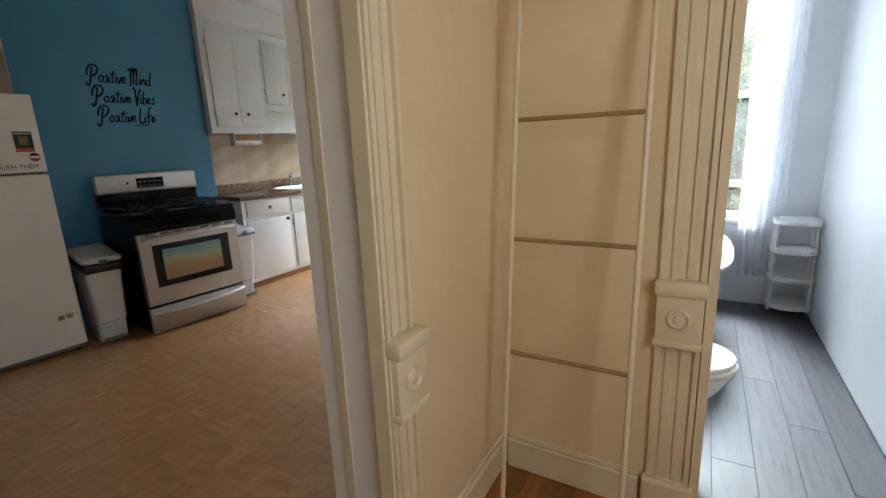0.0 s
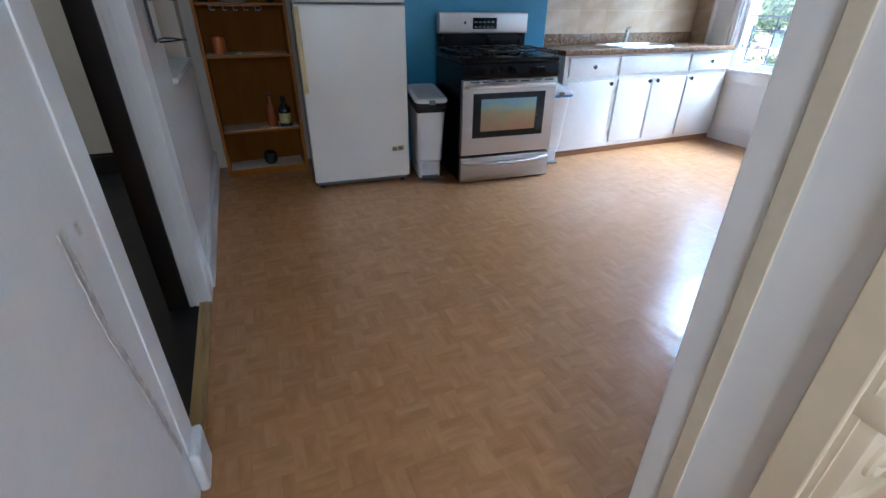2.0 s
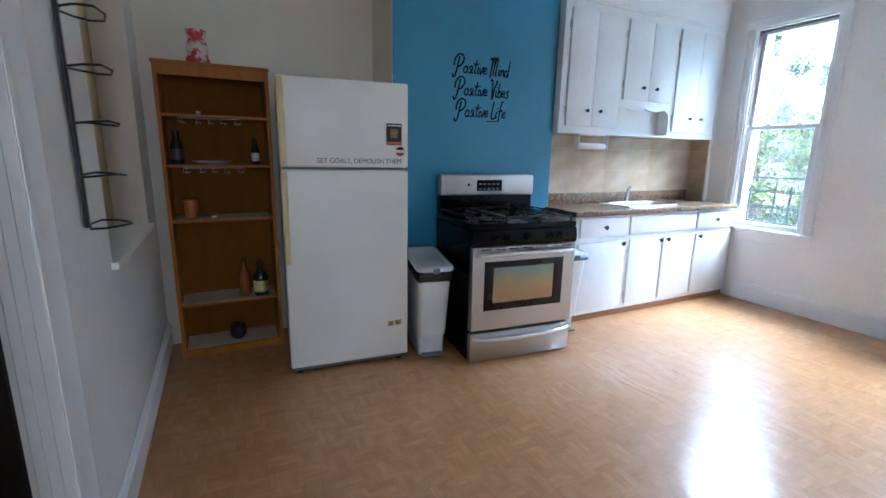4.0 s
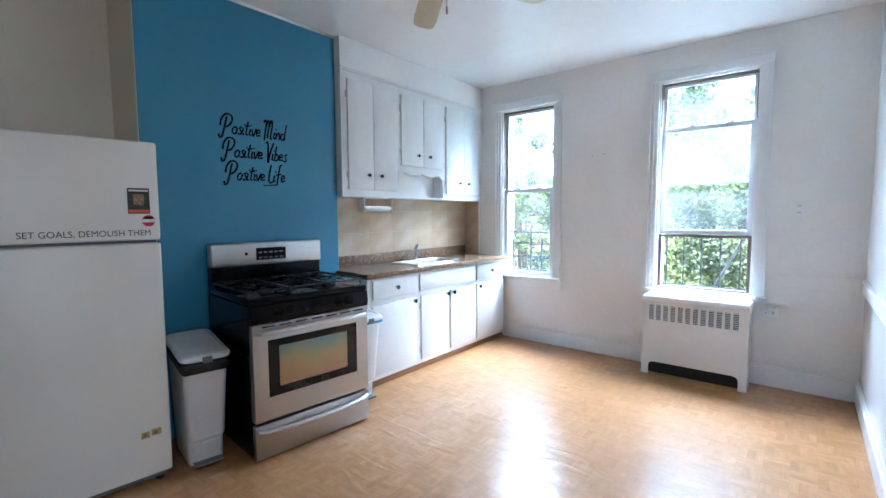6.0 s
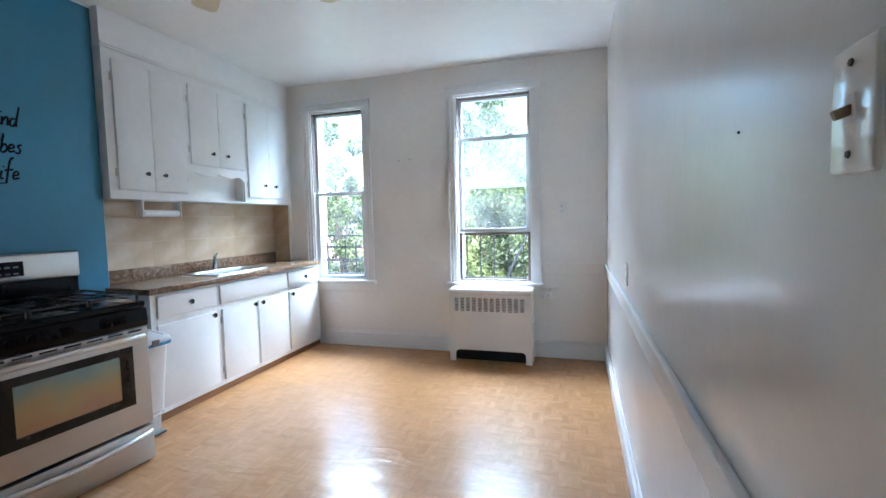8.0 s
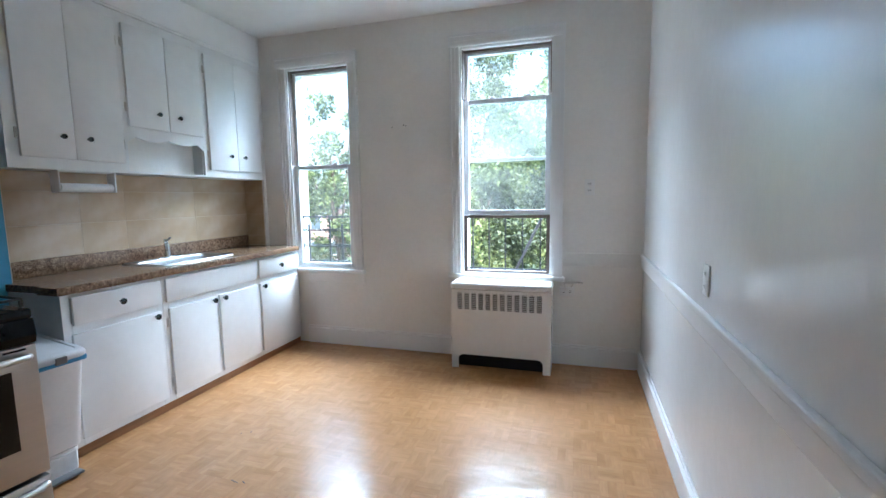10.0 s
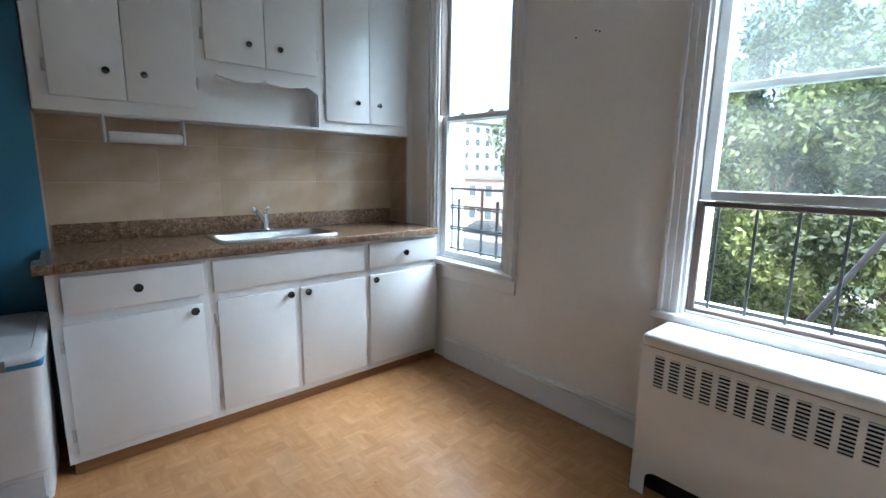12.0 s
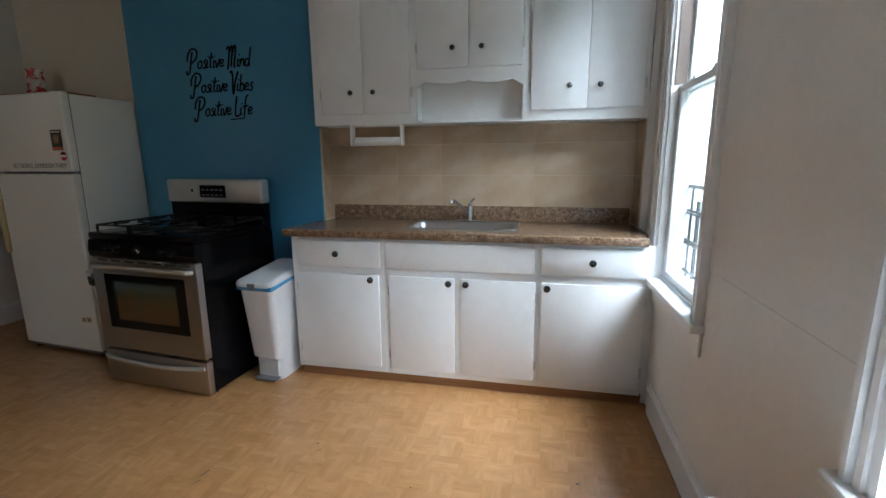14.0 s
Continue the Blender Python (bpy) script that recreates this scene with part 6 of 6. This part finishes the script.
wc = thing("toilet", pose(1.0, 3.56, 0), "white porcelain toilet with a closed lid", "toilet")


def oval(rows, n=28):
    bm = bmesh.new()
    rs = [[bm.verts.new((cx + ax * math.cos(a), ay * math.sin(a), z)) for a in np.linspace(0, 2 * math.pi, n, endpoint=False)] for cx, ax, ay, z in rows]
    for a, b in zip(rs, rs[1:]):
        for i in range(n):
            bm.faces.new((a[i], a[(i + 1) % n], b[(i + 1) % n], b[i]))
    bm.faces.new(rs[0][::-1])
    bm.faces.new(rs[-1])
    return bm


part("bowl", oval([(0.05, 0.16, 0.11, 0), (0.05, 0.15, 0.10, 0.05), (0.06, 0.14, 0.10, 0.16), (0.10, 0.22, 0.16, 0.30), (0.12, 0.245, 0.18, 0.375), (0.12, 0.25, 0.185, 0.39)]), "porcelain", wc, smooth=True)
part("seat", oval([(0.12, 0.248, 0.185, 0.392), (0.12, 0.254, 0.19, 0.397), (0.12, 0.254, 0.19, 0.409), (0.12, 0.248, 0.185, 0.413)]), "porcelain", wc, smooth=True)
part("lid", oval([(0.115, 0.248, 0.185, 0.417), (0.115, 0.252, 0.188, 0.422), (0.115, 0.25, 0.186, 0.434), (0.11, 0.19, 0.13, 0.446), (0.11, 0.08, 0.05, 0.449)]), "porcelain", wc, smooth=True)
part("tank", soft(boxes((-0.33, -0.15, -0.21, 0.21, 0.36, 0.72)), 0.02, 3), "porcelain", wc, smooth=True)
part("tank_lid", soft(boxes((-0.335, -0.14, -0.22, 0.22, 0.722, 0.755)), 0.012, 3), "porcelain", wc, smooth=True)

tier = thing("shelf_trolley", pose(1.785, 5.48, 0), "white plastic four-tier corner shelf on small wheels by the curtain", "shelf unit")
for z in (0.07, 0.27, 0.47, 0.67):
    pts = [(-0.13, 0.12), (0.13, 0.12), (0.13, -0.04)] + [(0.13 * math.cos(a), -0.04 - 0.09 * math.sin(a)) for a in np.linspace(0.2, math.pi - 0.2, 8)] + [(-0.13, -0.04)]
    bm = bmesh.new()
    a = [bm.verts.new((x, y, z)) for x, y in pts]
    b = [bm.verts.new((x, y, z + 0.03)) for x, y in pts]
    bm.faces.new(a[::-1])
    bm.faces.new(b)
    for k in range(len(a)):
        j = (k + 1) % len(a)
        bm.faces.new((a[k], a[j], b[j], b[k]))
    part("tray", bm, "plastic", tier)
for x in (-0.115, 0.115):
    for y in (-0.03, 0.105):
        part("post", lathe([(0, 0.04), (0.011, 0.04), (0.011, 0.70), (0, 0.72)], 12, (x, y, 0)), "plastic", tier, smooth=True)
        part("wheel", moved(lathe([(0, -0.008), (0.02, -0.008), (0.02, 0.008), (0, 0.008)], 14), pose(x, y, 0.02, 0, 90, 0)), "grey", tier, "small grey wheel")

cur = thing("curtain", pose(0, 0, 0), "sheer white curtain hanging beside the bathroom window", "curtain")
bm = bmesh.new()
cols = []
for i in range(61):
    u = i / 60
    x = 1.44 + 0.29 * u
    y = 5.585 + 0.022 * math.sin(u * 34) + 0.008 * math.sin(u * 71 + 1)
    cols.append([bm.verts.new((x + 0.03 * (1 - w) * (0.5 - u) - 0.05 * w * (1 - u) * 0.4, y, 0.24 + 2.22 * w)) for w in np.linspace(0, 1, 10)])
for a, b in zip(cols, cols[1:]):
    for k in range(9):
        bm.faces.new((a[k], b[k], b[k + 1], a[k + 1]))
part("cloth", bm, "curtain", cur, smooth=True)
part("rod", tube([(0.80, 5.60, 2.47), (1.85, 5.60, 2.47)], 0.009, 10), "whitewire", cur, smooth=True)
bw = thing("window_3", pose(0, 0, 0), "", "")
tagged(bw, "white bathroom sash window", kind="structure")
structure("window_frame", soft(boxes((0.98, 1.02, BN + 0.03, BN + 0.08, 0.66, 2.5), (1.52, 1.56, BN + 0.03, BN + 0.08, 0.66, 2.5), (1.02, 1.52, BN + 0.03, BN + 0.08, 0.66, 0.71), (1.02, 1.52, BN + 0.03, BN + 0.08, 0.90, 0.945), (1.02, 1.52, BN + 0.03, BN + 0.08, 1.55, 1.60), (1.02, 1.52, BN + 0.03, BN + 0.08, 2.46, 2.5)), 0.003, 1), "sash", bw, "white sash frame")
p = structure("pane", boxes((1.01, 1.53, BN + 0.052, BN + 0.056, 0.7, 2.47)), "pane_light", bw, "dusty window pane")
p.visible_shadow = False
structure("window_sill", soft(boxes((0.92, 1.62, BN - 0.03, BN + 0.03, 0.625, 0.66)), 0.006), "sash", bw, "white window sill")

# ---- outdoors ----
GZ = -6.5
structure("ground", boxes((-900, 900, 6.6, 1500, GZ - 0.4, GZ)), "grass", label="lawn and planted ground three storeys below")
structure("road", boxes((-160, 30, 34, 41, GZ + 0.004, GZ + 0.02)), "asphalt", label="grey asphalt road")
structure("road", boxes((-70, -30, 44.2, 49.5, GZ + 0.004, GZ + 0.02)), "asphalt", label="narrow asphalt parking strip in front of the brick building")
structure("pavement", boxes((-160, 30, 31.2, 33.9, GZ + 0.001, GZ + 0.14), (-160, 30, 41.1, 43.5, GZ + 0.001, GZ + 0.14)), "concrete", label="concrete pavement")
structure("outer_wall", boxes((-3.6, EAST + 0.21, 6.561, 6.59, GZ, 0.6), (-3.9, -2.75, 6.561, 6.59, 0.6, 3.6), (-1.85, -1.15, 6.561, 6.59, 0.6, 3.6), (-0.18, EAST + 0.21, 6.561, 6.59, 0.6, 3.6)), "brick", label="outer brick face of the house")


def building(name, x0, x1, y0, y1, h, storeys, bays, material, label, side="front"):
    b = thing(name, pose(0, 0, 0), label, "building")
    part("wall", boxes((x0, x1, y0, y1, GZ, GZ + h)), material, b)
    part("roof", boxes((x0 - 0.3, x1 + 0.3, y0 - 0.3, y1 + 0.3, GZ + h, GZ + h + 0.5)), "roof", b)
    sh_, sw_ = h / storeys, (x1 - x0) / bays
    for s_ in range(storeys):
        for k in range(bays):
            cx, cz = x0 + sw_ * (k + 0.5), GZ + sh_ * (s_ + 0.52)
            w = part("window", boxes((cx - sw_ * 0.24, cx + sw_ * 0.24, y0 - 0.10, y0 - 0.02, cz - sh_ * 0.28, cz + sh_ * 0.28)), "sash", b)
            part("pane", boxes((cx - sw_ * 0.21, cx + sw_ * 0.21, y0 - 0.13, y0 - 0.102, cz - sh_ * 0.25, cz + sh_ * 0.25)), "farglass", w)
        deep = max(2, round((y1 - y0) / sw_))
        for k in range(deep):
            cy, cz = y0 + (y1 - y0) / deep * (k + 0.5), GZ + sh_ * (s_ + 0.52)
            w = part("window", boxes((x1 + 0.02, x1 + 0.10, cy - sw_ * 0.24, cy + sw_ * 0.24, cz - sh_ * 0.28, cz + sh_ * 0.28)), "sash", b)
            part("pane", boxes((x1 + 0.102, x1 + 0.13, cy - sw_ * 0.21, cy + sw_ * 0.21, cz - sh_ * 0.25, cz + sh_ * 0.25)), "farglass", w)
    return b


building("brick_building", -62, -30, 52, 64, 6.6, 2, 10, "brick", "low red brick building with a flat roof across the road")
building("apartment_block", -104, -77, 64, 78, 15.0, 5, 9, "rosegrey", "pale rose-grey apartment block beyond the brick building")
building("office_building", -128, -92, 96, 116, 21, 6, 9, "render", "pale mid-rise building with window bands in the distance")
building("brick_house", -26, -14, 66, 76, 7.5, 2, 4, "brick", "small red brick house behind the trees")


def car(x, y, paint, label):
    c = thing("car", pose(x, y, GZ + 0.02), label, "car", "cars parked by the brick building")
    side = [(-2.2, 0.35), (-2.25, 0.85), (-1.3, 0.98), (-0.75, 1.42), (0.85, 1.45), (1.65, 1.0), (2.2, 0.92), (2.25, 0.35)]
    bm = bmesh.new()
    a = [bm.verts.new((px, -0.85, pz)) for px, pz in side]
    b = [bm.verts.new((px, 0.85, pz)) for px, pz in side]
    bm.faces.new(a)
    bm.faces.new(b[::-1])
    for i in range(len(side)):
        j = (i + 1) % len(side)
        bm.faces.new((a[i], b[i], b[j], a[j]))
    part("body", soft(bm, 0.06, 2), paint, c, smooth=True)
    part("side_window", boxes((-0.72, 0.90, -0.875, -0.855, 1.0, 1.34)), "farglass", c, "dark side window")
    for wx in (-1.4, 1.4):
        for wy in (-0.80, 0.80):
            part("wheel", moved(lathe([(0, -0.09), (0.31, -0.09), (0.31, 0.09), (0, 0.09)], 16), pose(wx, wy, 0.31, 90, 0, 0)), "blackmat", c, "black wheel")


for x, paint, label in ((-61.5, "carwhite", "white car parked on the asphalt strip"), (-56.4, "cardark", "dark car parked on the asphalt strip"), (-51.2, "carwhite", "white car parked on the asphalt strip"), (-45.6, "carwhite", "white car parked on the asphalt strip"), (-40.2, "cardark", "dark car parked on the asphalt strip")):
    car(x, 46.8, paint, label)


def tree(m, label, height, crown, seed, leaf, count):
    rng = np.random.default_rng(seed)
    t = thing("tree", m, label, "tree")
    bm = bmesh.new()
    trunks = [tube([(0, 0, 0), (0.05, 0.02, height * 0.3), (-0.05, 0.05, height * 0.55)], 0.17, 10)]
    for r, z in ((0.12, 0.3), (0.10, 0.42), (0.09, 0.5), (0.08, 0.55)):
        a = rng.uniform(0, 6.28)
        trunks.append(tube([(0, 0, height * z), (crown * 0.3 * math.cos(a), crown * 0.3 * math.sin(a), height * (z + 0.16)), (crown * 0.6 * math.cos(a), crown * 0.6 * math.sin(a), height * (z + 0.34))], r * 0.6, 7))
    bm.free()
    part("trunk", merge(*trunks), "bark", t, smooth=True)
    clumps = []
    while len(clumps) < 70:
        p = rng.uniform(-1, 1, 3)
        if 0.25 < np.linalg.norm(p) < 1:
            clumps.append((p[0] * crown, p[1] * crown, height * 0.64 + p[2] * height * 0.34, rng.uniform(0.25, 0.6) * crown * 0.42))
    c = np.array(clumps)
    which = rng.integers(0, len(c), count)
    d = rng.normal(size=(count, 3))
    d /= np.linalg.norm(d, axis=1)[:, None]
    centre = c[which, :3] + d * (c[which, 3] * rng.uniform(0.55, 1.05, count))[:, None]
    u = rng.normal(size=(count, 3))
    u /= np.linalg.norm(u, axis=1)[:, None]
    w = np.cross(u, rng.normal(size=(count, 3)))
    w /= np.linalg.norm(w, axis=1)[:, None]
    size = rng.uniform(0.05, 0.11, count)[:, None] * leaf
    quad = np.stack([centre - u * size * 1.3, centre + w * size * 0.6, centre + u * size * 1.3, centre - w * size * 0.6], 1).reshape(-1, 3)
    me = bpy.data.meshes.new("crown")
    me.from_pydata(quad.tolist(), [], np.arange(count * 4).reshape(-1, 4).tolist())
    me.materials.append(M["leaf1" if seed % 2 else "leaf2"])
    ob = new("crown", me)
    ob.parent = t
    return t


tree(pose(-0.6, 12.6, GZ), "leafy green tree close outside the window", 12.4, 3.0, 1, 0.42, 95000)
tree(pose(1.9, 14.5, GZ), "broad green tree close outside the window", 12.0, 3.2, 3, 0.42, 80000)
tree(pose(-3.4, 17.5, GZ), "dark green tree standing further back", 11.8, 2.6, 2, 0.75, 24000)
tree(pose(-9.6, 19.5, GZ), "bushy green tree beyond the railing", 12.2, 3.1, 5, 0.8, 26000)
tree(pose(-7.0, 26.0, GZ), "tall green tree beyond the railing", 9.8, 3.4, 7, 0.95, 20000)
tree(pose(4.4, 20.0, GZ), "tall dark tree behind the others", 13.0, 3.6, 4, 0.8, 22000)
tree(pose(0.6, 23.0, GZ), "tall green tree behind the others", 13.6, 3.8, 6, 0.9, 22000)

# ---- strips and planks of the side floors, and the wall tiles ----
def pieces(name, parent, material, spans):
    """One object for each span (x0, x1, y0, y1, z0, z1), alike sizes sharing a mesh."""
    kept = {}
    for x0, x1, y0, y1, z0, z1 in spans:
        key = tuple(round(v, 3) for v in (x1 - x0, y1 - y0, z1 - z0))
        if key not in kept:
            bm = boxes((0, key[0], 0, key[1], 0, key[2]))
            r = min(key) * 0.2
            bmesh.ops.bevel(bm, geom=list(bm.edges), offset=r, segments=1, affect="EDGES")
            me = bpy.data.meshes.new(name)
            bmesh.ops.recalc_face_normals(bm, faces=bm.faces)
            bm.to_mesh(me)
            bm.free()
            me.materials.append(M[material])
            kept[key] = me
        ob = new(name, kept[key])
        ob.parent = parent
        ob.location = (x0, y0, z0)


floor_hall, floor_bath = bpy.data.objects["floor_hall"], bpy.data.objects["floor_bath"]
spans, G = [], 0.0012
for i in range(28):
    x = EAST + 0.215 + i * 0.06
    if x > 2.2:
        break
    y = 1.32 - 0.3 * (i % 3)
    while y < HN - 0.01:
        a, b = max(y, 1.32), min(y + 0.9, HN - 0.004)
        if b - a > 0.05:
            spans.append((x, x + 0.06 - G, a, b - G, -0.0118, -0.0005))
        y += 0.9
pieces("plank", floor_hall, "hallwood", spans)
spans = []
for i in range(9):
    x = BX0 + 0.004 + i * 0.15
    y = HN + 0.01 - 0.4 * (i % 3)
    while y < BN - 0.01:
        a, b = max(y, HN + 0.01), min(y + 1.2, BN - 0.004)
        if b - a > 0.05:
            spans.append((x, x + 0.15 - G, a, b - G, -0.0058, -0.0006))
        y += 1.2
pieces("plank", floor_bath, "greyplank", spans)
JOINTS, g = (CHIM_N + 0.012, 4.790, 5.085, 5.670, CAB_N - 0.0105), 0.002
spans = []
for z0, z1 in ((0.912, 0.998), (1.000, 1.194), (1.196, 1.390), (1.392, 1.503)):
    for a, b in zip(JOINTS, JOINTS[1:]):
        y0, y1 = a, b - g
        if y1 - y0 > 0.005:
            spans.append((TILE_X - 0.0038, TILE_X + 0.0002 + 0.0, y0, y1, z0, z1 - g * 0.4))
    spans.append((TILE_X + 0.001, CHIM_X - 0.012, CHIM_N + 0.009, CHIM_N + 0.0125, z0, z1 - g * 0.4))
    spans.append((TILE_X + 0.001, -2.902, CAB_N - 0.0135, CAB_N - 0.0101, z0, z1 - g * 0.4))
pieces("tile", splash_wall, "tile", spans)
